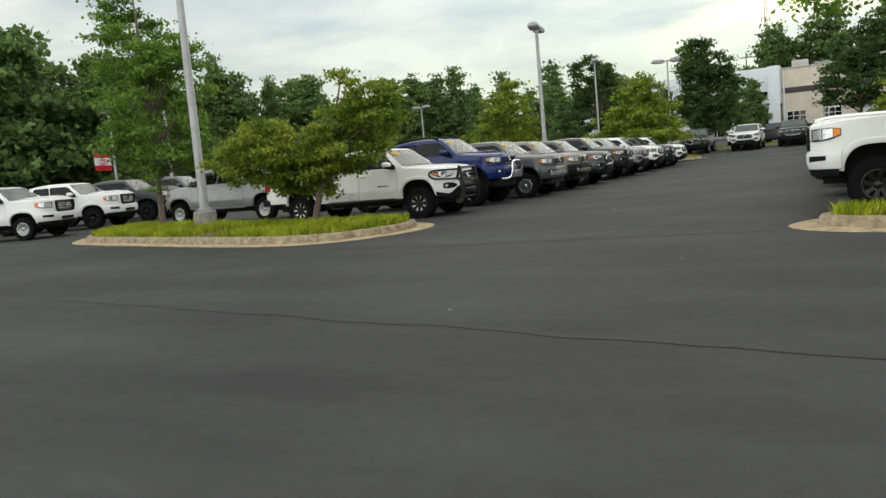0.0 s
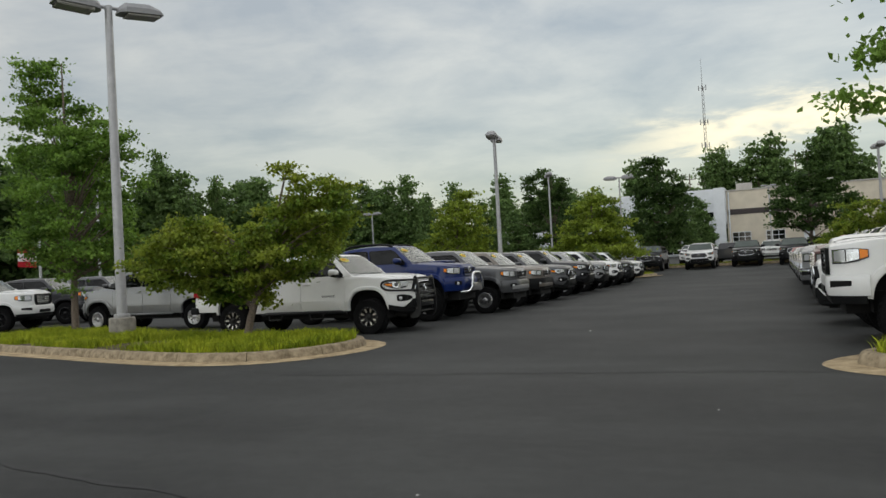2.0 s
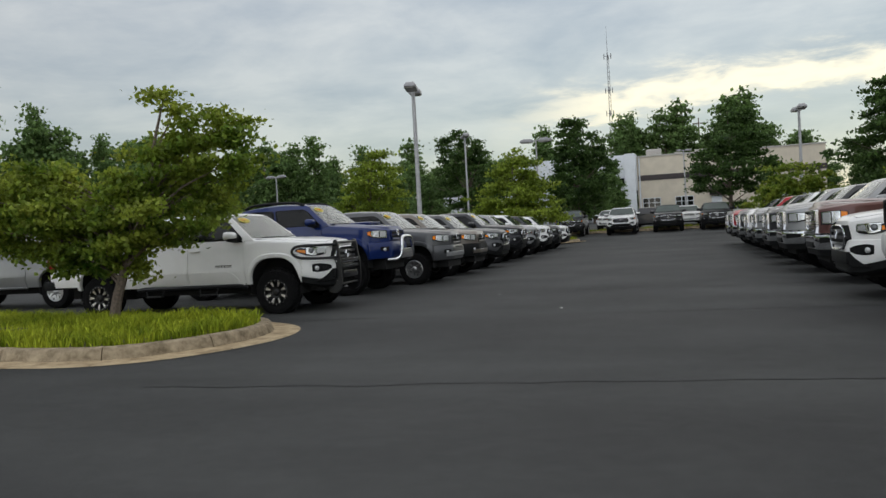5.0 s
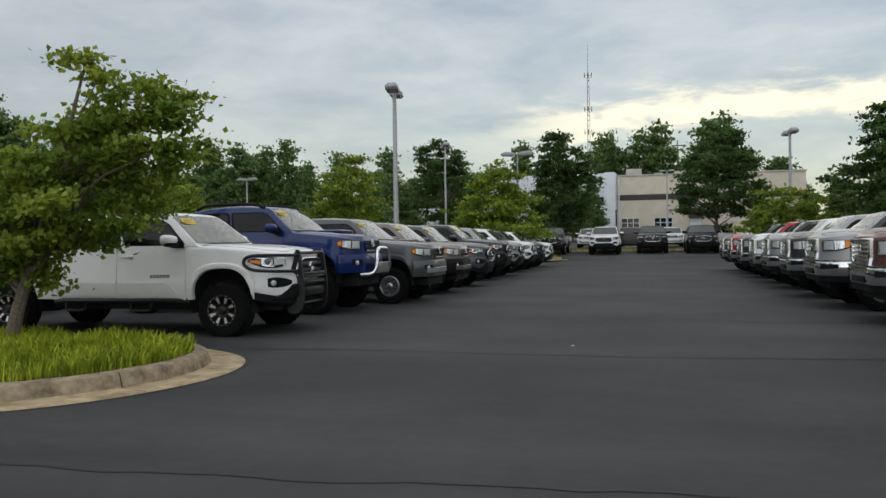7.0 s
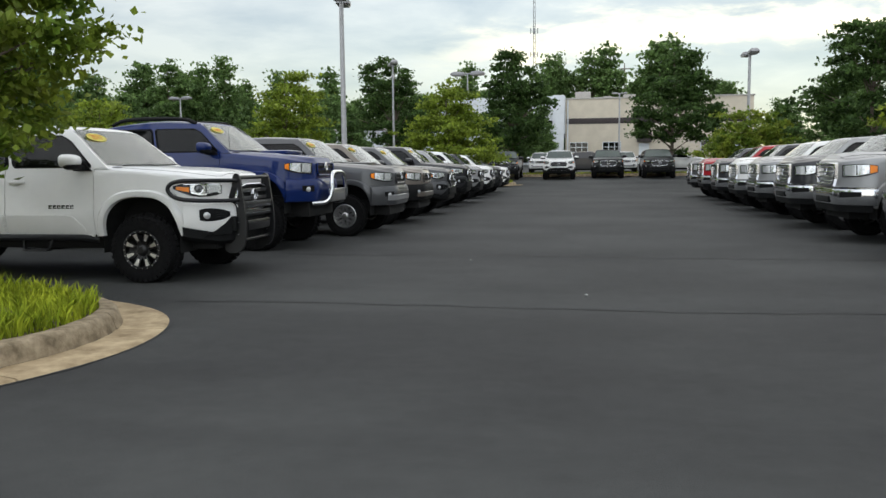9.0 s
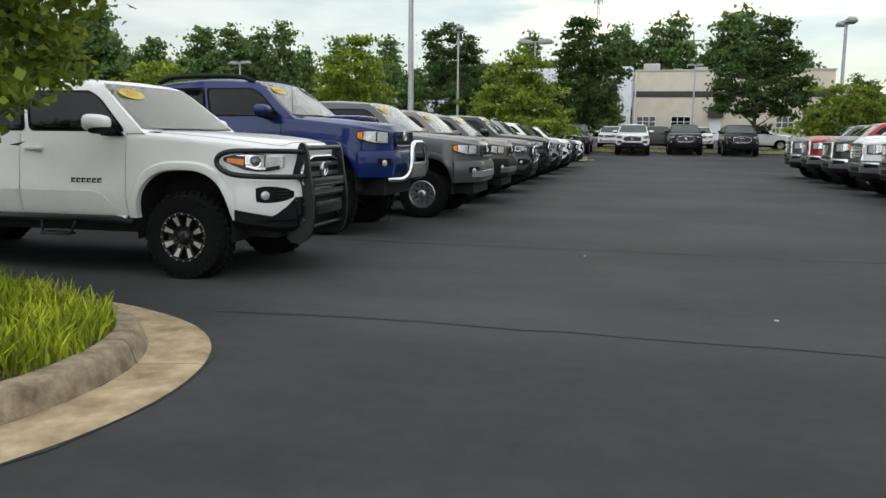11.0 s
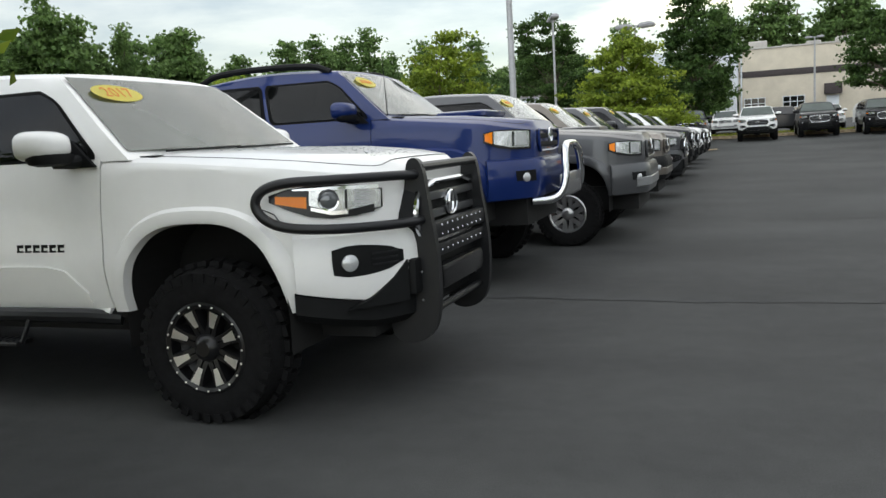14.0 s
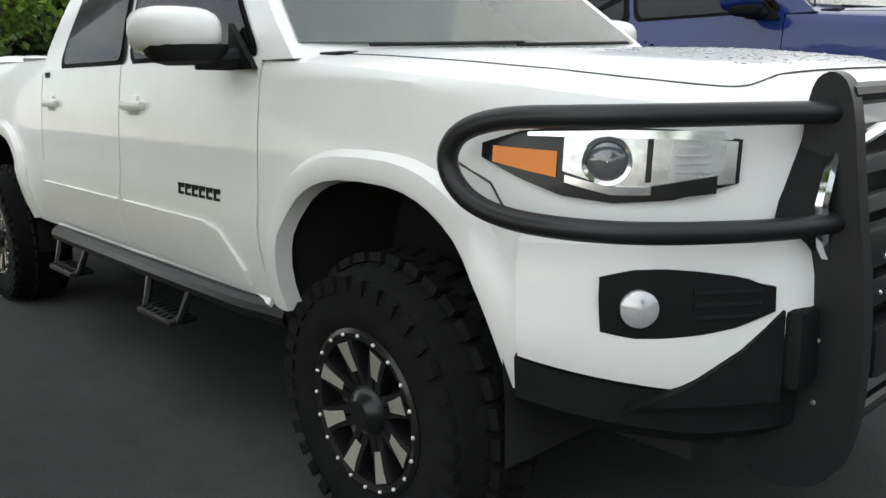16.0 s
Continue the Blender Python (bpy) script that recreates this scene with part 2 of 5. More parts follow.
# ---------- mesh helpers ----------
def part(name, bm, material, parent=None, label="", smooth=True, angle=35):
    me = bpy.data.meshes.new(name)
    bmesh.ops.recalc_face_normals(bm, faces=bm.faces)
    bm.to_mesh(me)
    bm.free()
    me.materials.append(material)
    if smooth:
        me.shade_smooth()
        me.set_sharp_from_angle(angle=radians(angle))
    ob = new(name, me)
    ob.parent = parent
    if label:
        ob["label"] = label
    return ob


def share(name, data, parent, m=None):
    ob = new(name, data)
    ob.parent = parent
    if m is not None:
        ob.matrix_local = m
    return ob


def box(bm, x0, x1, y0, y1, z0, z1, bevel=0.0, m=None):
    r = bmesh.ops.create_cube(bm, size=1)
    vs = r["verts"]
    for v in vs:
        v.co = Vector((x0 + (v.co.x + 0.5) * (x1 - x0), y0 + (v.co.y + 0.5) * (y1 - y0), z0 + (v.co.z + 0.5) * (z1 - z0)))
    if bevel:
        es = {e for v in vs for e in v.link_edges}
        r = bmesh.ops.bevel(bm, geom=list(es), offset=bevel, segments=2, affect="EDGES", profile=0.6)
        vs = list({v for f in r["faces"] for v in f.verts} | {v for v in vs if v.is_valid})
    if m is not None:
        bmesh.ops.transform(bm, matrix=m, verts=[v for v in vs if v.is_valid])
    return vs


def grid_faces(bm, rows, close=False):
    vr = [[bm.verts.new(p) for p in r] for r in rows]
    for a, b in zip(vr, vr[1:]):
        n = len(a)
        for i in range(n if close else n - 1):
            j = (i + 1) % n
            try:
                bm.faces.new((a[i], a[j], b[j], b[i]))
            except ValueError:
                pass
    return vr


def cap(bm, ring):
    try:
        bm.faces.new(ring)
    except ValueError:
        pass


def tube(bm, pts, r, n=10, r2=None):
    """A round bar along pts, tapering from r to r2."""
    pts = [Vector(p) for p in pts]
    rows, a = [], None
    for i, p in enumerate(pts):
        d = (pts[min(i + 1, len(pts) - 1)] - pts[max(i - 1, 0)]).normalized()
        if a is None:
            a = d.cross(Vector((0, 0, 1)))
            if a.length < 0.2:
                a = d.cross(Vector((1, 0, 0)))
        a = (a - d * a.dot(d)).normalized()
        b = d.cross(a)
        rr = r if r2 is None else r + (r2 - r) * i / (len(pts) - 1)
        rows.append([p + rr * (math.cos(t) * a + math.sin(t) * b) for t in np.arange(n) * 2 * math.pi / n])
    vr = grid_faces(bm, rows, True)
    cap(bm, vr[0]), cap(bm, vr[-1])


def smooth_line(pts, rounds=3, closed=False):
    pts = [Vector(p) for p in pts]
    for _ in range(rounds):
        out = [] if closed else [pts[0]]
        n = len(pts)
        for i in range(n if closed else n - 1):
            a, b = pts[i], pts[(i + 1) % n]
            out += [a * 0.75 + b * 0.25, a * 0.25 + b * 0.75]
        pts = out if closed else out + [pts[-1]]
    return pts


def lathe(bm, profile, n=40, axis="y"):
    """profile: (radius, along the axis)."""
    rows = []
    for r, y in profile:
        rows.append([Vector((r * math.cos(t), y, r * math.sin(t))) for t in np.arange(n) * 2 * math.pi / n])
    vr = grid_faces(bm, rows, True)
    return vr


def raw(name, verts, faces, material, parent=None):
    me = bpy.data.meshes.new(name)
    me.from_pydata(verts, [], faces)
    me.materials.append(material)
    ob = new(name, me)
    ob.parent = parent
    return ob


def empty(name, m):
    ob = new(name)
    ob.matrix_basis = m
    ob.empty_display_size = 0.2
    return ob


# ---------- ground ----------
def ground_z(y):
    return float(np.interp(y, [-4000, 50, 61, 100, 4000], [0, 0, 0.36, 1.2, 1.2]))


bm = bmesh.new()
ys = [-3000, -300, -40, 0, 20, 40, 50, 55, 61, 80, 100, 160, 600, 3000]
grid_faces(bm, [[(x, y, ground_z(y)) for x in (-3000, -300, -60, -30, 0, 30, 60, 300, 3000)] for y in ys])
tagged(part("ground", bm, ASPHALT), "dark grey worn asphalt of a large car park", "asphalt", kind="structure")

rng = random.Random(5)


def crack(a, b, w=0.032, wander=0.11, name="asphalt_crack"):
    a, b = Vector((*a, 0)), Vector((*b, 0))
    n = max(6, int((b - a).length / 0.22))
    d = (b - a).normalized()
    s = Vector((-d.y, d.x, 0))
    rows, o = [], 0.0
    for i in range(n + 1):
        o += rng.uniform(-1, 1) * wander * 0.35
        o *= 0.93
        p = a.lerp(b, i / n) + s * o
        ww = w * rng.uniform(0.25, 1.0) * (0.2 if i in (0, n) else 1)
        z = ground_z(p.y) + 0.004
        rows.append([p - s * ww + Vector((0, 0, z)), p + s * ww + Vector((0, 0, z))])
    bm = bmesh.new()
    grid_faces(bm, rows)
    tagged(part(name, bm, CRACK, smooth=False), "thin dark tar-filled crack running across the asphalt", "crack", "cracks in the asphalt", "structure")


for a, b in (((-9.3, 7.05), (1.6, 4.85)), ((-7.4, 11.4), (1.0, 11.75)), ((-8.3, 16.48), (0.6, 16.55)), ((-8.9, 20.6), (0.2, 20.45)), ((-8.2, 25.9), (0.6, 25.7)), ((-8, 32.0), (0.5, 31.8))):
    crack(a, b)
crack((-7.85, 20.55), (-7.55, 22.0), 0.008, 0.16)
for x, y, r in ((-4.38, 17.25, 0.02), (-3.1, 6.4, 0.012), (-1.6, 9.3, 0.010), (-5.9, 20.1, 0.012), (-12.6, 17.15, 0.03)):
    bm = bmesh.new()
    bmesh.ops.create_icosphere(bm, subdivisions=1, radius=r)
    for v in bm.verts:
        v.co = Vector((v.co.x * rng.uniform(0.7, 1.5), v.co.y * rng.uniform(0.6, 1.1), v.co.z * 0.35 + r * 0.3))
    ob = part("pebble", bm, PEBBLE, smooth=False)
    ob.location = (x, y, ground_z(y))
    tagged(ob, "small pale chip of stone lying on the asphalt", "pebble", "loose chips")


# ---------- kerbed islands ----------
def offset_in(pts, d):
    out, n = [], len(pts)
    for i, p in enumerate(pts):
        t = (pts[(i + 1) % n] - pts[i - 1]).normalized()
        out.append(p + Vector((-t.y, t.x, 0)) * d)
    return out


def resample(pts, step):
    pts = pts + [pts[0]]
    acc = [0.0]
    for a, b in zip(pts, pts[1:]):
        acc.append(acc[-1] + (b - a).length)
    n = int(acc[-1] / step)
    xs = np.linspace(0, acc[-1], n + 1)[:-1]
    cs = [np.interp(xs, acc, [p[k] for p in pts]) for k in range(2)]
    return [Vector((cs[0][i], cs[1][i], 0)) for i in range(n)]


def inside(x, y, poly):
    hit, n = False, len(poly)
    for i in range(n):
        a, b = poly[i], poly[i - 1]
        if (a.y > y) != (b.y > y) and x < (b.x - a.x) * (y - a.y) / (b.y - a.y) + a.x:
            hit = not hit
    return hit


def island(corners, label, blades, seed, bare=None, gutter=0.36):
    """Counter-clockwise corners of the gutter's outer edge."""
    g = random.Random(seed)
    outer = resample(smooth_line([(x, y, 0) for x, y in corners], 3, True), 0.16)
    z0 = ground_z(sum(p.y for p in outer) / len(outer))
    lay = [(0.0, 0.006), (0.03, 0.016), (gutter - 0.03, 0.012), (gutter, 0.02), (gutter + 0.035, 0.125), (gutter + 0.06, 0.15), (gutter + 0.17, 0.155), (gutter + 0.19, 0.13)]
    rings = [[p + Vector((0, 0, z0 + z)) for p in offset_in(outer, d)] for d, z in lay]
    root = empty("kerbed_island", Matrix.Translation((0, 0, 0)))
    tagged(root, label, "traffic island", kind="structure")
    n, run = len(outer), 10
    for a in range(0, n, run):
        idx = [(a + i) % n for i in range(min(run, n - a) + 1)]
        for name, lo, hi, m in (("gutter_slab", 0, 4, GUTTER), ("kerb_section", 3, 8, CONCRETE)):
            bm = bmesh.new()
            rows = []
            for k, i in enumerate(idx):
                row = []
                for r in range(lo, hi):
                    p = rings[r][i].copy()
                    if k in (0, len(idx) - 1):   # tooled joint
                        q = rings[r][idx[1] if k == 0 else idx[-2]]
                        p = p.lerp(q, 0.05)
                    p.z += g.uniform(-0.003, 0.003) if 0 < r < 7 else 0
                    row.append(p)
                rows.append(row)
            vr = grid_faces(bm, rows)
            for r in (vr[0], vr[-1]):
                lowv = [bm.verts.new((v.co.x, v.co.y, z0 - 0.02)) for v in r]
                for i in range(len(r) - 1):
                    bm.faces.new((r[i], r[i + 1], lowv[i + 1], lowv[i]))
            part(name, bm, m, root, angle=50)
    bm = bmesh.new()
    rows = [[p + Vector((0, 0, z0 + 0.007)), q + Vector((0, 0, z0 + 0.004))] for p, q in zip(offset_in(outer, 0.012), [a.lerp(b, g.uniform(0.0, 1.0) ** 2) for a, b in zip(offset_in(outer, -0.006), offset_in(outer, -0.04))])]
    grid_faces(bm, rows + [rows[0]])
    part("tar_edge", bm, CRACK, root, smooth=False)
    edge = offset_in(outer, gutter + 0.18)
    cx, cy = sum(p.x for p in edge) / n, sum(p.y for p in edge) / n
    bm = bmesh.new()
    rows = [[Vector((cx + (p.x - cx) * s, cy + (p.y - cy) * s, z0 + 0.12 + 0.06 * (1 - s * s))) for p in edge] for s in (1.0, 0.8, 0.5, 0.2)]
    vr = grid_faces(bm, rows, True)
    cap(bm, vr[-1])
    part("soil_bed", bm, SOIL, root)
    verts, faces = [], []
    x0, x1 = min(p.x for p in edge), max(p.x for p in edge)
    y0, y1 = min(p.y for p in edge), max(p.y for p in edge)
    made = 0
    while made < blades:
        x, y = g.uniform(x0, x1), g.uniform(y0, y1)
        dens = noise.noise((x * 1.3, y * 1.3, seed))
        if not inside(x, y, edge) or dens < -0.35 or (bare and (x - bare[0]) ** 2 / bare[2] ** 2 + (y - bare[1]) ** 2 / bare[3] ** 2 < 1 + 0.5 * dens and g.random() < 0.93):
            made += 0.4
            continue
        made += 1
        h, t = g.uniform(0.07, 0.20) * (1 + 0.5 * dens), g.uniform(0, 6.283)
        w, lean = g.uniform(0.004, 0.008), h * g.uniform(0.1, 0.85)
        c, s = math.cos(t), math.sin(t)
        u = g.uniform(0, 6.283)
        lx, ly = lean * math.cos(u), lean * math.sin(u)
        b, z = len(verts), z0 + 0.13
        verts += [(x - w * c, y - w * s, z), (x + w * c, y + w * s, z), (x - w * c + lx * 0.35, y - w * s + ly * 0.35, z + h * 0.6),
                  (x + w * c + lx * 0.35, y + w * s + ly * 0.35, z + h * 0.6), (x + lx, y + ly, z + h)]
        faces += [(b, b + 1, b + 3, b + 2), (b + 2, b + 3, b + 4)]
    tagged(raw("grass", verts, faces, GRASS), "yellow-green uncut grass on the kerbed island", "grass", kind="stuff")
    return z0


LEFT_ISLAND = [(-7.45, 14.6), (-7.9, 15.9), (-9.2, 16.6), (-10.6, 16.72), (-12.4, 16.78), (-13.6, 17.3), (-14.3, 17.95), (-17.5, 18.95), (-20.2, 19.7), (-20.9, 18.2), (-19.2, 15.5), (-17.0, 14.6),
               (-14.0, 13.6), (-11.5, 12.75), (-9.9, 12.35), (-8.6, 12.45), (-7.8, 13.3)]
island(LEFT_ISLAND, "concrete kerbed island with grass, trees and a lamp post", 52000, 3, bare=(-12.4, 14.3, 1.0, 0.7))
RIGHT_ISLAND = [(-0.75, 12.5), (-0.55, 11.6), (0.3, 11.0), (2.0, 10.6), (6.5, 10.3), (7.0, 11.5), (6.4, 13.0), (2.0, 13.4), (0.2, 13.5)]
island(RIGHT_ISLAND, "concrete kerbed island with grass beside the parked trucks", 12000, 4)
END_ISLAND = [(-7.9, 53.2), (-7.6, 55.0), (-8.6, 56.6), (-13, 57.2), (-16, 56), (-16, 53), (-13, 51.6), (-9, 51.8)]
island(END_ISLAND, "small grassy kerbed island at the end of the row", 6000, 6)
FAR_ISLAND = [(14, 63.6), (14, 66), (0, 66.5), (-14, 66), (-14, 63.6), (0, 63.2)]
island(FAR_ISLAND, "long grassy kerbed strip behind the far row of vehicles", 9000, 7)


# ---------- trees ----------
def leaf_cloud(g, blobs, leaf, clump, per):
    """Leaves in many small clumps spread through the blobs. blobs: centre, radii, clumps."""
    cs = []
    for c, r, n in blobs:
        v = g.normal(size=(n, 3))
        v /= np.linalg.norm(v, axis=1)[:, None]
        rad = g.uniform(0.45, 1.0, n) ** 0.5
        rad *= 1 + 0.34 * np.sin(v[:, 0] * 5 + c[0] * 7) * np.cos(v[:, 2] * 6 + c[1])
        cs.append(np.array(c) + v * rad[:, None] * np.array(r))
    cs = np.concatenate(cs)
    k = len(cs) * per
    pos = np.repeat(cs, per, 0) + g.normal(size=(k, 3)) * np.array([clump * 1.15, clump * 1.15, clump * 0.42]) * g.uniform(0.5, 1.2, (k, 1))
    a = g.normal(size=(k, 3)) + np.array([0, 0, -0.35])
    a /= np.linalg.norm(a, axis=1)[:, None]
    b = np.cross(a, g.normal(size=(k, 3)) * 0.6 + np.array([0, 0, 1.0]))
    b /= np.linalg.norm(b, axis=1)[:, None] + 1e-6
    nrm = np.cross(a, b)
    s = leaf * g.uniform(0.6, 1.25, (k, 1))
    v = np.stack([pos - a * s * 0.5, pos + b * s * 0.42 + nrm * s * 0.12, pos + a * s * 0.6, pos - b * s * 0.42 + nrm * s * 0.12], 1).reshape(-1, 3)
    i = np.arange(k)[:, None] * 4
    f = np.concatenate([i + [0, 1, 2], i + [0, 2, 3]], 0)
    return cs, v, f


def mesh_np(name, v, f, material):
    me = bpy.data.meshes.new(name)
    me.from_pydata(v.tolist(), [], f.tolist())
    me.materials.append(material)
    return me


def tree(place, trunk_r, trunk_h, blobs, leaf, clump, per, material, label, seed, lean=(0, 0), limbs=26, group="", category="tree"):
    g = np.random.RandomState(seed)
    root = empty("tree", Matrix.Translation(place))
    tagged(root, label, category, group)
    cs, v, f = leaf_cloud(g, blobs, leaf, clump, per)
    top = max(c[2] + r[2] * 0.55 for c, r, n in blobs)
    bm = bmesh.new()
    spine = [Vector((lean[0] * t + 0.04 * math.sin(5 * t + seed), lean[1] * t + 0.04 * math.cos(4 * t), top * t)) for t in np.linspace(0, 1, 9)]
    spine[0].z = -0.15
    tube(bm, spine, trunk_r, 9, trunk_r * 0.15)
    for j in g.choice(len(cs), min(limbs, len(cs)), replace=False):
        e = Vector(cs[j])
        t = min(0.9, max(trunk_h / top, (e.z * 0.62) / top))
        s = spine[0].lerp(spine[-1], t)
        s = Vector((lean[0] * t, lean[1] * t, top * t))
        mid = s.lerp(e, 0.5) + Vector((0, 0, 0.06 * (e - s).length))
        rr = trunk_r * (0.45 - 0.3 * t)
        tube(bm, [s, mid, e], rr, 5, rr * 0.2)
    part("trunk", bm, BARK, root)
    crown = new("crown", mesh_np("crown", v, f, material))
    crown.parent = root
    return root


tree((-10.9, 15.55, 0.13), 0.085, 0.45, [((-1.05, -0.2, 1.65), (1.05, 0.95, 0.75), 105), ((0.75, 0.1, 1.65), (1.1, 0.9, 0.65), 75), ((1.0, 0.1, 2.25), (0.6, 0.55, 0.45), 26), ((-0.1, 0.1, 1.2), (0.95, 0.75, 0.5), 56),
     ((1.25, 0.0, 2.95), (0.3, 0.3, 0.5), 13), ((1.95, 0.1, 2.75), (0.5, 0.3, 0.28), 14), ((1.95, 0.1, 2.2), (0.45, 0.4, 0.22), 12), ((-0.9, 0, 2.25), (0.5, 0.5, 0.25), 14)], 0.08, 0.14, 110, LEAF_RUST, "low spreading maple with green and rust-tinged leaves on the grassy island", 11, lean=(1.15, 0), limbs=45)
tree((-18.5, 18.5, 0.13), 0.10, 1.4, [((0.25, 0, 3.3), (1.6, 1.6, 1.7), 150), ((0.9, 0, 4.9), (0.9, 0.9, 0.7), 40), ((-0.6, 0, 5.2), (0.95, 1.0, 1.2), 60), ((-0.8, 0, 6.8), (0.5, 0.5, 0.8), 24)], 0.10, 0.18, 95, LEAF,
     "tall young maple with loose green foliage beside the lamp post", 12, limbs=45)
tree((2.1, 12.2, 0.13), 0.10, 1.5, [((0.35, 0, 3.8), (2.5, 2.0, 1.5), 210), ((0.3, 0, 5.5), (1.8, 1.6, 1.1), 110)], 0.085, 0.17, 110, LEAF, "maple with spreading green crown over the kerbed island", 13, limbs=45)
tree((-11.9, 54.5, 0.2), 0.10, 0.5, [((0, 0, 1.8), (3.1, 2.6, 0.95), 150), ((0, 0, 3.0), (2.4, 2.2, 1.0), 120), ((0.1, 0, 4.2), (1.35, 1.3, 1.0), 60), ((0.2, 0, 5.1), (0.5, 0.5, 0.5), 14)], 0.17, 0.22, 52, LEAF_LIME,
     "broad light yellow-green tree at the end of the truck row", 14)
tree((-19.6, 50, 0.0), 0.10, 1.0, [((0, 0, 2.6), (2.2, 2.0, 1.2), 110), ((0.3, 0, 4.2), (1.6, 1.5, 1.2), 75), ((0.8, 0, 5.6), (0.6, 0.6, 0.6), 16)], 0.17, 0.22, 52, LEAF_LIME, "loose light green tree behind the parked trucks", 15)
tree((-27.5, 46, 0.0), 0.10, 1.0, [((0, 0, 2.4), (2.2, 2.0, 1.2), 100), ((0, 0, 3.6), (1.3, 1.3, 1.0), 50)], 0.17, 0.22, 52, LEAF_LIME, "light green ornamental tree behind the parked trucks", 25)
tree((-9.1, 65, 0.5), 0.13, 1.4, [((0, 0, 3.6), (2.5, 2.3, 1.9), 150), ((0.2, 0, 5.9), (1.8, 1.7, 1.5), 95), ((-0.3, 0, 7.6), (0.8, 0.8, 0.8), 25)], 0.2, 0.25, 60, LEAF_DARK, "dark green oak on the strip before the building", 16)
tree((1.3, 65, 0.5), 0.14, 1.3, [((0.2, 0, 3.7), (2.9, 2.5, 1.8), 160), ((0.5, 0, 5.8), (2.0, 1.8, 1.5), 95), ((0.8, 0, 7.4), (0.8, 0.8, 0.8), 25)], 0.2, 0.25, 60, LEAF_DARK, "dark green oak with forked trunk before the building", 17)
tree((-18.4, 70, 0.5), 0.14, 1.4, [((0, 0, 4.2), (2.9, 2.6, 2.2), 160), ((-0.6, 0, 6.9), (1.9, 1.7, 1.6), 85)], 0.2, 0.25, 60, LEAF_DARK, "dark green oak behind the row of trucks", 18)
tree((3.4, 52, 0.0), 0.09, 0.6, [((0, 0, 1.9), (2.1, 1.8, 1.0), 110), ((0.3, 0, 3.0), (1.4, 1.3, 0.8), 50)], 0.17, 0.2, 52, LEAF_RUST, "low rust-tinged maple past the end of the row", 19)
tree((8.6, 50, 0.0), 0.12, 1.2, [((0, 0, 4.0), (2.8, 2.4, 2.0), 150), ((-0.3, 0, 6.3), (1.7, 1.6, 1.4), 70)], 0.2, 0.25, 60, LEAF_DARK, "green oak behind the opposite row", 20)
tree((8.3, 38, 0.0), 0.10, 0.8, [((0, 0, 2.7), (3.2, 2.6, 1.5), 150), ((0.3, 0, 4.0), (2.0, 1.8, 1.0), 60)], 0.17, 0.22, 52, LEAF_LIME, "spreading light green tree behind the opposite row", 21)

# the woods round the car park: five kinds of tree, copied
wood_kinds = []
for k, (h, w, dens) in enumerate(((11, 3.2, 150), (12.5, 2.8, 140), (10, 3.8, 160), (13.5, 2.0, 95), (9, 3.4, 150))):
    gw = random.Random(70 + k)
    blobs = [((0, 0, h * 0.34), (w * 0.8, w * 0.8, h * 0.26), int(dens * 0.6)), ((0, 0.2, h * 0.88), (w * 0.33, w * 0.33, h * 0.12), int(dens * 0.18))]
    for j in range(9):       # uneven boughs up the trunk
        f, t = 0.28 + 0.062 * j, 2.4 * j + gw.uniform(-0.5, 0.5)
        o = w * (0.85 - 0.6 * (f - 0.28)) * gw.uniform(0.35, 0.75)
        q = w * gw.uniform(0.34, 0.52) * (1.15 - 0.5 * f)
        blobs.append(((o * math.cos(t), o * math.sin(t), h * f), (q, q, h * 0.075), int(dens * 0.13)))
    wood_kinds.append(tree((-200, 400 + 10 * k, 0), 0.2, h * 0.15, blobs, 0.38, 0.42, 26, LEAF_FAR, "dark green woodland tree at the edge of the car park", 40 + k, limbs=14, group="woods"))
g = random.Random(8)
spots = []
for i in range(30):      # left edge, from behind the white trucks to far ahead
    t = i / 29
    spots.append((-64 + 26 * t + g.uniform(-3, 3), 22 + 75 * t + g.uniform(-3, 3), (1.08 - 0.30 * t + 0.4 * max(0, 1 - t / 0.4)) * g.uniform(0.85, 1.1)))
for i in range(22):
    t = i / 21
    spots.append((-76 + 34 * t + g.uniform(-3, 3), 18 + 90 * t + g.uniform(-3, 3), (1.28 - 0.38 * t + 0.4 * max(0, 1 - t / 0.4)) * g.uniform(0.85, 1.1)))
for i in range(44):      # behind the building
    t = i / 43
    spots.append((-52 + 140 * t + g.uniform(-2, 2), 146 + g.uniform(-4, 12), 1.36 * g.uniform(0.85, 1.05) + 0.42 * math.exp(-((t - 0.42) / 0.045) ** 2) - (0.35 if t > 0.52 else 0)))
for i in range(16):
    spots.append((-50 + 40 * i / 15 + g.uniform(-2, 2), 98 + g.uniform(-4, 6), g.uniform(0.55, 0.72)))
for i in range(14):
    spots.append((20 + 3 * i * 0.6 + g.uniform(-2, 2), 96 - 6 * i + g.uniform(-2, 2), g.uniform(0.7, 0.9)))
spots += [(-53, 40, 1.4), (-58, 45, 1.5), (-50, 46, 1.3), (-62, 41, 1.5)]
for i, (x, y, s) in enumerate(spots):
    k = wood_kinds[g.choice((0, 1, 2, 4, 0, 1, 2, 4, 3))]
    copy_thing(k, Matrix.LocRotScale((x, y, ground_z(y) - 0.1), Euler((0, 0, g.uniform(0, 6.28))), (s * g.uniform(0.9, 1.15), s, s)))
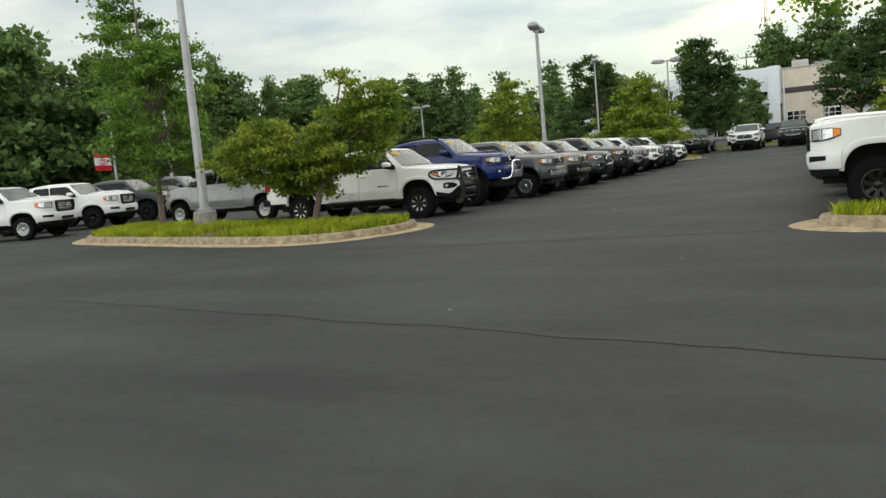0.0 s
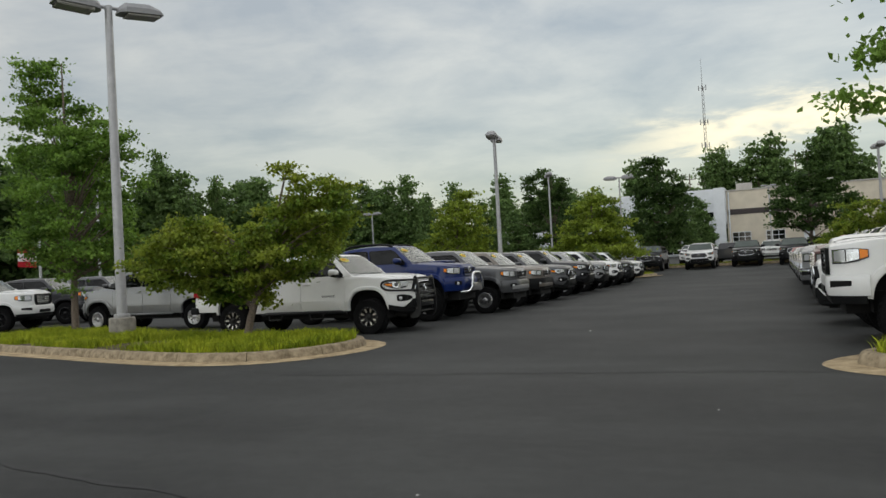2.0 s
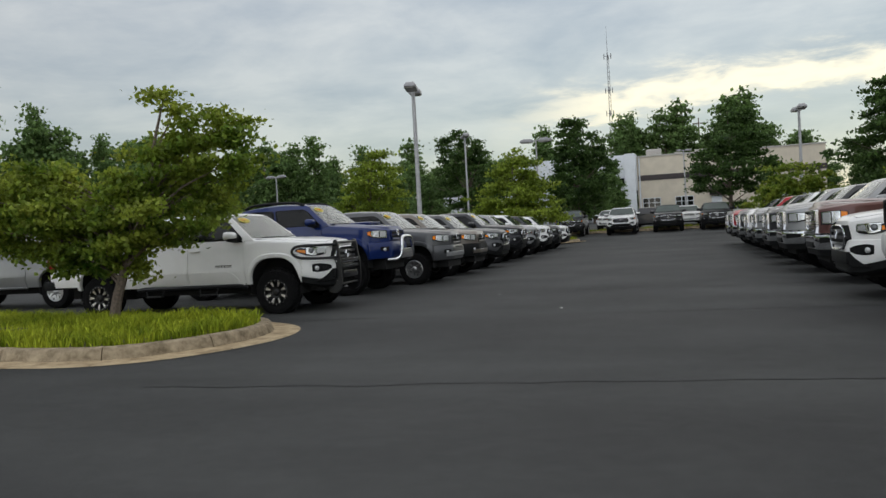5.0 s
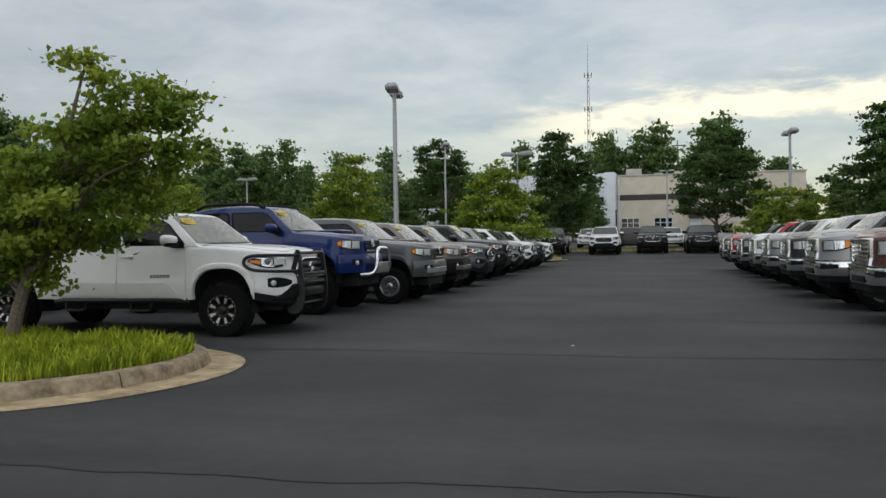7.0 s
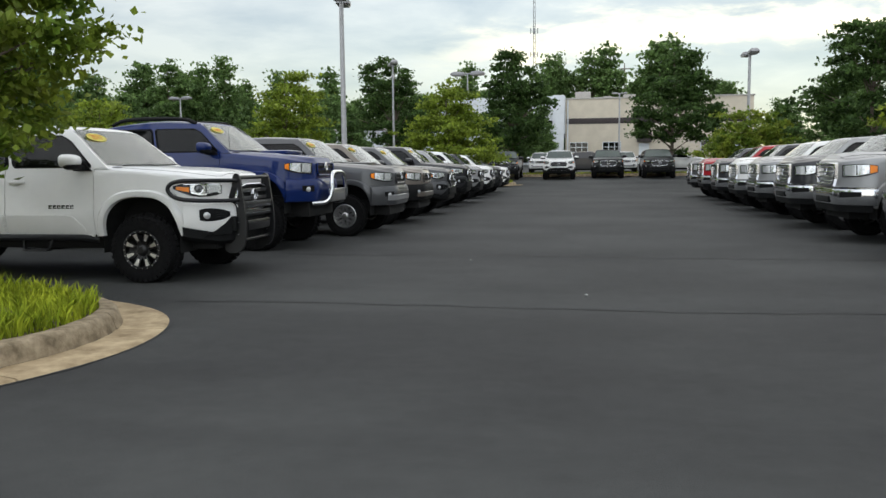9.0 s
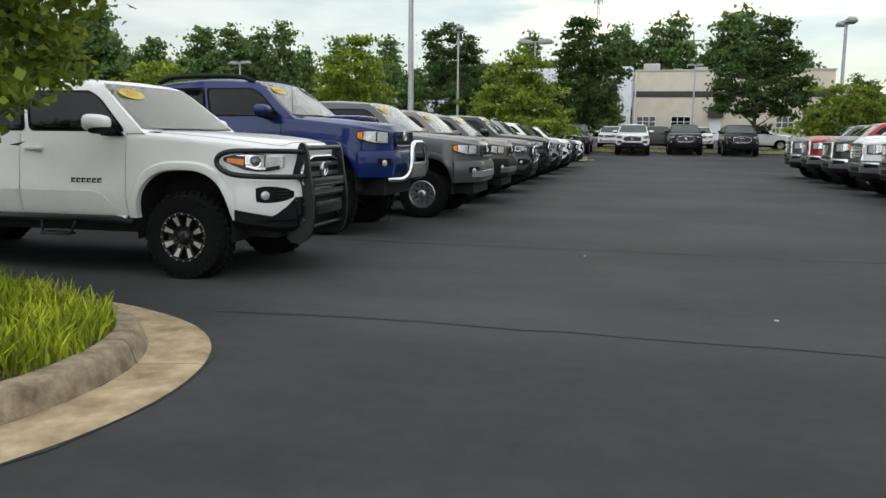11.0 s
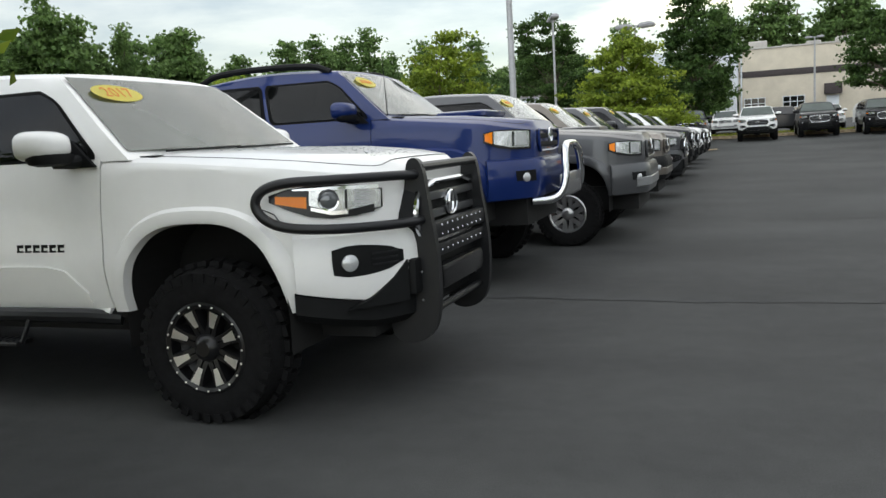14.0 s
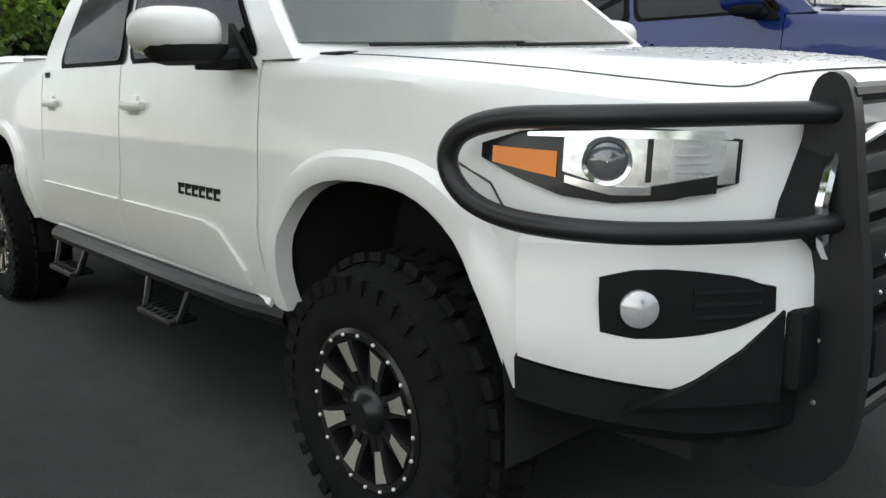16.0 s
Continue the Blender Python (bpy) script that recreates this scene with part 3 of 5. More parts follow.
for x, y, s in ((-47, 62, 0.72), (-50.5, 58.5, 0.88)):   # slim trees standing above the rest
    copy_thing(wood_kinds[3], Matrix.LocRotScale((x, y, 0.8), Euler((0, 0, x)), (0.8 * s, 0.8 * s, 1.05 * s)))
copy_thing(wood_kinds[3], Matrix.LocRotScale((-8.6, 146, 1.0), Euler((0, 0, 1)), (0.8, 0.8, 1.4)))
for k in wood_kinds:
    k.matrix_basis = Matrix.Translation((k.location.x + 120, k.location.y - 290, 1.1))


# ---------- building ----------
BZ = 1.2


def window(parent, x0, x1, z0, z1, y, cols, rows=1, frame_mat=None):
    bm = bmesh.new()
    box(bm, x0, x1, y - 0.02, y + 0.05, z0, z1)
    pane = part("window", bm, GLASS, parent, "dark glazed window with pale bars", smooth=False)
    bm = bmesh.new()
    for i in range(cols + 1):
        x = x0 + (x1 - x0) * i / cols
        box(bm, x - 0.03, x + 0.03, y - 0.09, y + 0.02, z0 - 0.05, z1 + 0.05)
    for i in range(rows + 1):
        z = z0 + (z1 - z0) * i / rows
        box(bm, x0, x1, y - 0.075, y + 0.02, z - 0.03, z + 0.03)
    part("window_frame", bm, frame_mat or WALL_WHITE, pane, smooth=False)


hall = empty("dealership_building", pose(-6.7, 113.5, BZ) @ Matrix.Diagonal((1.147, 1.147, 1.147, 1)))
tagged(hall, "low beige and white commercial building with a dark band", "building")
bm = bmesh.new()
box(bm, 0, 19.5, 0, 16, -0.3, 7.0, 0.03)
part("beige_wall", bm, WALL_BEIGE, hall, "beige stucco wall")
bm = bmesh.new()
box(bm, 0.1, 19.56, -0.06, 0.1, 4.35, 4.95, 0.01)
part("band", bm, BAND, hall, "dark brown painted band")
bm = bmesh.new()
box(bm, -0.05, 19.6, -0.1, 16.1, 7.0, 7.14, 0.02)
part("roof_coping", bm, ROOF_UNIT, hall)
for x0 in (0.5, 4.0):
    window(hall, x0, x0 + 1.9, 1.3, 2.35, -0.03, 3, 2)
for x0 in (14.2, 16.6):
    window(hall, x0, x0 + 1.7, 1.3, 2.35, -0.03, 3, 2)
bm = bmesh.new()
box(bm, 7.6, 9.1, -0.7, 0, 2.3, 3.3, 0.04)
part("awning", bm, BAND, hall, "dark awning over a side door")
bm = bmesh.new()
box(bm, 7.8, 8.9, -0.04, 0.05, 0, 2.2)
part("door", bm, WALL_WHITE, hall, smooth=False)
bm = bmesh.new()
box(bm, -14, -0.02, -0.5, 16, 3.3, 7.35, 0.04)
part("white_fascia", bm, WALL_WHITE, hall, "white metal panel fascia")
for x in (-14, -10.5, -7, -3.5):
    bm = bmesh.new()
    box(bm, x + 0.02, x + 3.46, -0.56, -0.5, 5.0, 7.3, 0.015)
    part("panel", bm, WALL_WHITE, hall)
bm = bmesh.new()
box(bm, -14, -1.4, -0.54, -0.44, 4.2, 4.75)
part("ribbon_window", bm, GLASS, hall, smooth=False)
bm = bmesh.new()
box(bm, -1.3, -0.15, -0.7, 0.4, -0.3, 7.45, 0.03)
part("corner_pier", bm, WALL_WHITE, hall, "tall white corner pier")
for x0 in (-12.5, -8.7, -4.9):
    window(hall, x0, x0 + 3.5, 0.2, 3.1, -0.2, 4, 3)
bm = bmesh.new()
box(bm, -14, -1.3, -0.15, 12, -0.3, 3.3)
part("recessed_wall", bm, WALL_WHITE, hall, smooth=False)
for x, w, h in ((1.0, 1.7, 0.9), (6.3, 1.3, 0.5), (9.0, 2.2, 0.7), (4.1, 0.9, 0.35)):
    bm = bmesh.new()
    box(bm, x, x + w, 3, 5, 7.14, 7.14 + h, 0.05)
    for i in range(5):
        box(bm, x + 0.1, x + w - 0.1, 2.97, 3.0, 7.2 + h * 0.17 * i, 7.23 + h * 0.17 * i)
    part("rooftop_unit", bm, ROOF_UNIT, hall)
bm = bmesh.new()
tube(bm, [(0.25, -0.1, -0.2), (0.25, -0.1, 6.9)], 0.08, 8)
part("downpipe", bm, WALL_WHITE, hall)

shed = empty("far_warehouse", pose(-36, 112, 1.2, 0, 0, 4))
tagged(shed, "pale distant flat-roofed building behind the trees", "building")
bm = bmesh.new()
box(bm, 0, 24, 0, 10, -0.4, 4.6, 0.05)
part("wall", bm, WALL_WHITE, shed)
bm = bmesh.new()
box(bm, -0.2, 24.2, -0.2, 10.2, 4.6, 4.85, 0.03)
part("roof_edge", bm, ROOF_UNIT, shed)


# ---------- lamp posts, mast ----------
def lamp_head(root, along, side):
    """A shoebox luminaire with a chamfered top and a drop lens."""
    s = side
    bm = bmesh.new()
    prof = [(0.12, 0.0, 0.05), (0.16, 0.10, 0.13), (0.24, 0.16, 0.17), (0.62, 0.17, 0.17), (0.80, 0.10, 0.16), (0.84, 0.03, 0.14)]
    rows = []
    for y, h, w in prof:
        rows.append([(-w, s * y, 0), (-w, s * y, h * 0.5), (-w * 0.6, s * y, h), (w * 0.6, s * y, h), (w, s * y, h * 0.5), (w, s * y, 0)])
    vr = grid_faces(bm, rows, True)
    cap(bm, vr[0]), cap(bm, vr[-1])
    head = part("lamp_head", bm, LAMP_HEAD, root, angle=25)
    bm = bmesh.new()
    box(bm, -0.14, 0.14, s * 0.26, s * 0.78, -0.04, 0.002, 0.015)
    part("lens", bm, LAMP_LENS, head)
    head.matrix_local = pose(0, 0, along, 3 * s)
    return head


def lamp_post(x, y, h, turn=0.0, base_block=True, r=0.075, scale=1.0, single=False):
    z = ground_z(y)
    root = empty("street_lamp", pose(x, y, z, 0, 0, turn))
    tagged(root, "grey metal parking lot lamp post with boxy heads", "street lamp", "parking lot lamps")
    bm = bmesh.new()
    tube(bm, [(0, 0, 0.1), (0, 0, h * 0.5), (0, 0, h - 0.02)], r * 1.15, 12, r * 0.8)
    tube(bm, [(0, -0.18 * scale, h - 0.06), (0, 0.18 * scale, h - 0.06)], 0.03 * scale, 8)
    part("pole", bm, POLE, root)
    if base_block:
        bm = bmesh.new()
        lathe_rows = [[(0.30 * math.cos(t) * s, 0.30 * math.sin(t) * s, zz) for t in np.arange(24) * math.pi / 12] for zz, s in ((-0.1, 1.0), (0.5, 1.0), (0.56, 0.98), (0.58, 0.9))]
        vr = grid_faces(bm, lathe_rows, True)
        cap(bm, vr[-1])
        part("concrete_base", bm, POLE_BASE, root, "weathered round concrete footing")
        bm = bmesh.new()
        box(bm, -0.15, 0.15, -0.15, 0.15, 0.575, 0.66, 0.02)
        part("base_cover", bm, POLE, root)
    for s in ((1,) if single else (1, -1)):
        hd = lamp_head(root, h - 0.12 * scale, s)
        if scale != 1:
            hd.scale = (scale, scale, scale)
    return root


lamp_post(-15.42, 17.0, 8.0, -28, r=0.11, scale=1.5)
lamp_post(-13.49, 39.9, 7.62, 10, r=0.10, scale=1.5)
lamp_post(-17.2, 64.2, 7.75, 20, scale=1.4)
lamp_post(-13.6, 75, 7.9, 80, scale=1.7)
lamp_post(-35.7, 70, 6.2, 80, scale=1.2)
flag_pole = lamp_post(-37.9, 34.7, 6.0, 60, scale=1.2)
lamp_post(-31, 32, 6.4, 60, scale=1.2)
lamp_post(-1.4, 82.5, 6.5, 80, scale=0.8)
lamp_post(5.46, 62.2, 7.5, 5, r=0.10, scale=1.5)
lamp_post(20, 70, 7.6, 30)
ban = empty("banner", pose(-37.9, 34.6, 2.55, 0, 0, 40))
tagged(ban, "red and white dealer banner hung on the lamp post", "banner")
for name, z0, z1, m in (("upper_field", 0.75, 1.1, FLAG_RED), ("middle_field", 0.3, 0.75, FLAG_WHITE), ("lower_field", 0, 0.3, FLAG_RED)):
    bm = bmesh.new()
    grid_faces(bm, [[(-0.1 - 0.9 * i / 6, 0.05 * math.sin(i), z + 0.06 * i / 6) for i in range(7)] for z in (z0, z1)])
    bmesh.ops.solidify(bm, geom=bm.faces[:], thickness=0.01)
    part(name, bm, m, ban)
bm = bmesh.new()
for rr in (0.17, 0.09):
    pts = [(-0.55 + rr * 1.4 * math.cos(t), -0.03, 0.53 + rr * math.sin(t)) for t in np.linspace(0, 6.283, 17)]
    tube(bm, pts, 0.018, 5)
part("emblem", bm, FLAG_RED, ban)

mast = empty("radio_mast", pose(-21.7, 300, 1.2))
tagged(mast, "tall thin lattice radio mast beyond the woods", "radio mast")
bm = bmesh.new()
H = 68.5
for i in range(3):
    a = i * 2.094
    tube(bm, [(0.9 * math.cos(a), 0.9 * math.sin(a), -1), (0.35 * math.cos(a), 0.35 * math.sin(a), H * 0.85)], 0.07, 4)
for k in range(34):
    z, w = k * H * 0.85 / 34, 0.9 - 0.55 * k / 34
    for i in range(3):
        a, b = i * 2.094, (i + 1) * 2.094
        tube(bm, [(w * math.cos(a), w * math.sin(a), z), (w * math.cos(b), w * math.sin(b), z + H * 0.025)], 0.04, 3)
tube(bm, [(0, 0, H * 0.84), (0, 0, H)], 0.12, 5, 0.04)
part("lattice", bm, MAST_MAT, mast)
for z in (30, 38, 46, 58):
    bm = bmesh.new()
    for i in range(4):
        a = i * 1.571
        tube(bm, [(0, 0, z), (1.2 * math.cos(a), 1.2 * math.sin(a), z)], 0.06, 4)
        tube(bm, [(1.2 * math.cos(a), 1.2 * math.sin(a), z - 0.9), (1.2 * math.cos(a), 1.2 * math.sin(a), z + 0.9)], 0.16, 5)
    part("antenna_ring", bm, MAST_MAT, mast)
for i, (x, y, h) in enumerate(((-17, 180, 17), (-14.5, 182, 16), (-12, 185, 16.5), (3.5, 180, 20), (9, 182, 18.5))):
    root = empty("utility_pole", pose(x, y, 1.2))
    tagged(root, "distant wooden utility pole with a cross-arm", "utility pole", "utility poles")
    bm = bmesh.new()
    tube(bm, [(0, 0, -0.5), (0, 0, h)], 0.17, 7, 0.11)
    part("pole", bm, BARK, root)
    bm = bmesh.new()
    box(bm, -1.2, 1.2, -0.07, 0.07, h - 1.2, h - 1.0)
    part("cross_arm", bm, BARK, root, smooth=False)


# ---------- vehicles ----------
# A vehicle stands with its front axle over its origin, nose along +x.
def wheel_meshes(name, R, rim_r, w, style):
    """Tyre, rim and cap meshes, hub at the origin, outer face towards -y."""
    bm = bmesh.new()
    prof = [(rim_r - 0.02, w * 0.5), (rim_r + 0.03, w * 0.52), (R * 0.86, w * 0.53), (R * 0.955, w * 0.47), (R * 0.975, w * 0.3), (R * 0.98, 0), (R * 0.975, -w * 0.3), (R * 0.955, -w * 0.47),
            (R * 0.86, -w * 0.53), (rim_r + 0.06, -w * 0.54), (rim_r + 0.02, -w * 0.52), (rim_r - 0.02, -w * 0.46)]
    lathe(bm, prof, 48)
    n = 34 if style == "hero" else 44
    lug = 0.026 if style == "hero" else 0.019
    for i in range(n):
        for y0, y1, sh, hh in ((-0.53, -0.27, 0.0, 1.0), (-0.23, -0.02, 0.45, 1.0), (0.02, 0.23, 0.1, 1.0), (0.27, 0.53, 0.55, 1.0)):
            a = (i + sh) * 2 * math.pi / n
            m = Matrix.Rotation(-a, 4, "Y") @ pose(0, 0, 0, 0, 0, 14 if y0 < 0 else -14)
            rr = R * (0.935 if abs(y0 + y1) > 0.6 else 0.955)
            box(bm, rr, R, y0 * w, y1 * w, -lug, lug, 0, m)
        a = (i + 0.2) * 2 * math.pi / n        # shoulder lugs
        m = Matrix.Rotation(-a, 4, "Y")
        box(bm, R * 0.84, R * 0.95, -w * 0.555, -w * 0.5, -lug * 0.7, lug * 0.7, 0, m)
    tyre = part(name, bm, RUBBER, angle=30)
    bm = bmesh.new()
    lathe(bm, [(rim_r, -w * 0.5), (rim_r - 0.012, -w * 0.52), (rim_r - 0.03, -w * 0.5), (rim_r - 0.04, -w * 0.30), (rim_r * 0.55, -w * 0.14), (0.02, -w * 0.12)], 40)
    ns = {"hero": 8, "five": 5, "six": 6}[style]
    for i in range(ns):
        a = (i + 0.5) * 2 * math.pi / ns
        for s in (-1, 1):
            m = Matrix.Rotation(-a, 4, "Y")
            wid = 0.016 if style == "hero" else 0.026
            rows = []
            for r, y, t in ((0.05, -w * 0.40, wid), (rim_r * 0.55, -w * 0.44, wid * 0.9), (rim_r - 0.035, -w * 0.46, wid * 1.5)):
                o = s * (wid * (1.0 if style == "hero" else 1.35))
                rows.append([m @ Vector(p) for p in ((r, y, o - t), (r, y - 0.012, o - t * 0.8), (r, y - 0.012, o + t * 0.8), (r, y, o + t))])
                rows[-1] += [m @ Vector((r, y + 0.05, o + t)), m @ Vector((r, y + 0.05, o - t))]
            grid_faces(bm, rows, True)
    lathe(bm, [(0.075, -w * 0.2), (0.07, -w * 0.44), (0.055, -w * 0.52), (0.035, -w * 0.56), (0.0005, -w * 0.56)], 20)
    rim = part(name + "_rim", bm, GLOSS_BLACK if style == "hero" else ALLOY, angle=30)
    out = {"tyre": tyre.data, "rim": rim.data}
    if style == "hero":
        bm = bmesh.new()
        for i in range(8):
            a = i * math.pi / 4 + 0.39
            m = Matrix.Rotation(-a, 4, "Y")
            rows = [[m @ Vector((r, y, z)) for z in (-t, t)] for r, y, t in ((rim_r * 0.48, -w * 0.475, 0.013), (rim_r * 0.7, -w * 0.51, 0.019), (rim_r - 0.036, -w * 0.525, 0.025))]
            grid_faces(bm, rows)
        bmesh.ops.solidify(bm, geom=bm.faces[:], thickness=0.006)
        for i in range(20):
            a = i * math.pi / 10
            m = Matrix.Rotation(-a, 4, "Y") @ Matrix.Translation((rim_r - 0.015, -w * 0.525, 0))
            bmesh.ops.create_icosphere(bm, subdivisions=1, radius=0.006, matrix=m)
        o = part(name + "_face", bm, MACHINED, angle=30)
        out["face"] = o.data
        bpy.data.objects.remove(o)
    bpy.data.objects.remove(tyre), bpy.data.objects.remove(rim)
    bm = bmesh.new()
    lathe(bm, [(0.001, 0.02), (0.15, 0.02), (0.15, -0.06), (0.001, -0.06)], 24)
    o = part(name + "_hub", bm, DARK)
    out["hub"] = o.data
    bpy.data.objects.remove(o)
    return out


WHEELS = {"hero": wheel_meshes("lugged_wheel", 0.378, 0.222, 0.29, "hero"), "six": wheel_meshes("road_wheel", 0.37, 0.215, 0.24, "six"), "five": wheel_meshes("alloy_wheel", 0.38, 0.225, 0.25, "five"),
          "big": wheel_meshes("large_wheel", 0.43, 0.24, 0.30, "five"), "black": None}
WHEELS["black"] = wheel_meshes("black_wheel", 0.40, 0.235, 0.27, "hero")
del WHEELS["black"]["face"]


def pickup(name, place, turn, paint_mat, label, style="new", wheels="six", lift=0.0, s=1.0, width=0.93, suv=False, chrome=False, sticker=False, group="", category="pickup truck", bull=None, front_dark=False, wheel_r=None, arch=0.0, track=0.10):
    """style: new, old, big or square, which sets the nose."""
    root = empty(name, place @ pose(0, 0, 0, 0, 0, turn) @ Matrix.Diagonal((s, s, s, 1)))
    tagged(root, label, category, group)
    W, dz = width, lift
    BELT, ROOF, SILL, CREASE = 1.30 + dz, 1.79 + dz, 0.53 + dz, 0.80 + dz
    NOSE = {"new": 0.87, "old": 0.80, "big": 0.90, "square": 0.88}[style]
    hood_up = {"new": 0.0, "old": -0.02, "big": 0.09, "square": 0.11}[style]
    XD, XM, XR, WB = -0.55, -1.66, -2.66, 3.46
    TAIL = -WB - (1.0 if suv else 1.12)
    if suv:
        WB, XR = 2.95, -3.86
        TAIL = -3.9
    AR, AC = 0.465, 0.465 + dz
    AV = AR + arch
    hub_z = wheel_r or {"hero": 0.378, "six": 0.37, "five": 0.38, "big": 0.43, "black": 0.40}[wheels]
    N3 = 3.0 if style in ("big", "square") else 2.4
    NARROW = 0.34 if style in ("big", "square") else 0.42

    def sq(c):
        return math.copysign(abs(c) ** (2 / 2.7), c)

    def wide(x):
        if x > 0.25:
            return W - NARROW * ((x - 0.25) / (NOSE - 0.25)) ** N3
        if x < -WB:
            return W - 0.05 * ((-WB - x) / 1.1) ** 2
        return W

    def side(x, z):
        w = wide(x)
        if z < CREASE:
            return w - 0.055 * ((CREASE - z) / 0.27) ** 2
        return w - 0.012 * min(1, (z - CREASE) / 0.05) - 0.05 * (max(0, z - CREASE) / 0.5) ** 2

    def low(x):
        b = SILL if x < 0.4 else 0.60 + dz
        for c in (0.0, -WB):
            d = abs(x - c)
            if d < AR:
                b = max(b, AC + AV * (1 - (d / AR) ** 2.7) ** (1 / 2.7))
        return b

    def shoulder(x):
        return float(np.interp(x, [-9, XD, -0.1, 0.45, NOSE], [BELT + 0.02 * (0 if suv else 1), BELT - 0.02, BELT - 0.05 + hood_up * 0.6, BELT - 0.10 + hood_up * 0.9, BELT - 0.17 + hood_up]))

    def hood(x):
        return float(np.interp(x, [XD - 0.2, XD, 0.2, 0.6, 0.8, NOSE], [BELT + 0.03, BELT + 0.02, BELT - 0.01 + hood_up * 0.5, BELT - 0.05 + hood_up * 0.9, BELT - 0.08 + hood_up, BELT - 0.13 + hood_up]))

    def half(x):
        zb, zs, zt = low(x), shoulder(x), hood(x)
        pts = [(side(x, zb) - 0.05, zb + 0.005), (side(x, zb), zb)]
        pts += [(side(x, zb + (zs - zb) * f), zb + (zs - zb) * f) for f in (0.12, 0.3, 0.5, 0.62, 0.75, 0.88, 0.95)]
        ws = side(x, zs)
        pts += [(ws - 0.012, zs + 0.006), (ws - 0.045, zs + 0.02)]
        zt = max(zt, zs + 0.03)
        for f, e in ((0.84, 0.35), (0.78, 0.75), (0.7, 0.92), (0.4, 1.0), (0.0, 1.02)):
            pts.append((ws * f, zs + 0.02 + (zt - zs - 0.02) * e))
        return pts

    xs = sorted({round(v, 4) for v in list(np.linspace(XD, NOSE - 0.12, 14)) + list(np.linspace(-AR, AR, 21)) + list(np.linspace(NOSE - 0.12, NOSE, 6))})
    xs = [v for v in xs if v >= XD]
    bm = bmesh.new()
    rows = []
    for x in xs:
        h = half(x)
        rows.append([(x, -y, z) for y, z in h] + [(x, y, z) for y, z in reversed(h[:-1])])
    last = rows[-1]
    vr = grid_faces(bm, rows)
    ins = [Vector((NOSE + 0.015, p[1] * 0.93, dz + 0.85 + (p[2] - dz - 0.85) * 0.93)) for p in last]
    ring = [bm.verts.new(p) for p in ins]
    for i in range(len(ring) - 1):
        bm.faces.new((vr[-1][i], vr[-1][i + 1], ring[i + 1], ring[i]))
    cap(bm, ring)
    front = part("front_body", bm, paint_mat, root, angle=28)
    for sd in (-1, 1):       # gap between bonnet and wing, turning across the nose
        bm = bmesh.new()
        line_ = []
        for x in np.linspace(XD + 0.12, NOSE - 0.09, 16):
            y, z = half(x)[11]
            line_.append((x, sd * y, z + 0.0005))
        line_ += [(NOSE - 0.065, sd * half(NOSE - 0.065)[k][0], half(NOSE - 0.065)[k][1] + 0.0005) for k in (12, 13, 14, 15)]
        tube(bm, smooth_line(line_, 2), 0.0025, 5)
        part("bonnet_gap", bm, SEAM, front)
    if arch:
        # drops scattered over the bonnet, also imitating a dark speckled reflection in it
        gd = random.Random(31)
        bm = bmesh.new()
        for i in range(520):
            x, y = gd.uniform(-0.35, 0.72), gd.uniform(-0.35, 0.62)
            h = half(x)[10:]
            z = float(np.interp(abs(y), [p[0] for p in reversed(h)], [p[1] for p in reversed(h)]))
            rd = gd.uniform(0.003, 0.008)
            bmesh.ops.create_icosphere(bm, subdivisions=1, radius=1.0, matrix=Matrix.LocRotScale((x, y, z), None, (rd, rd * gd.uniform(0.7, 1.3), rd * 0.4)))
        drops = part("reflection_speckle_drop", bm, SHIELD, front, "drops on the bonnet, also standing in for its dark speckled reflection")
        drops["kind"] = "stuff"

    def patch(x0, x1, zlo, zhi, sd, off, nu=8, nv=4, bm=None, skirt=0.014):
        """A raised panel that follows the side of the body; zlo, zhi: functions of u."""
        bm = bm or bmesh.new()
        rows = []
        for i in range(nu + 1):
            u = i / nu
            x = x0 + (x1 - x0) * u
            row = []
            for j in range(nv + 1):
                z = zlo(u) + (zhi(u) - zlo(u)) * j / nv
                e = 0.004
                y = side(x, z)
                d = Vector((-(side(x + e, z) - side(x - e, z)) / (2 * e), 1, -(side(x, z + e) - side(x, z - e)) / (2 * e))).normalized()
                p = Vector((x, y, z)) + d * off
                q = Vector((x, y, z)) + d * (off - skirt)
                row.append((p, q))
            rows.append(row)
        f = lambda p: (p.x, p.y * sd, p.z)
        vr = grid_faces(bm, [[f(p) for p, q in r] for r in rows])
        edge = [(i, 0) for i in range(nu + 1)] + [(nu, j) for j in range(1, nv + 1)] + [(i, nv) for i in range(nu - 1, -1, -1)] + [(0, j) for j in range(nv - 1, 0, -1)]
        lowv = [bm.verts.new(f(rows[i][j][1])) for i, j in edge]
        for k in range(len(edge)):
            a, b = edge[k], edge[(k + 1) % len(edge)]
            bm.faces.new((vr[a[0]][a[1]], vr[b[0]][b[1]], lowv[(k + 1) % len(edge)], lowv[k]))
        return bm

    const = lambda v: (lambda u: v)
    lin = lambda a, b: (lambda u: a + (b - a) * u)

    def curve(*v):
        return lambda u: float(np.interp(u, np.linspace(0, 1, len(v)), v))

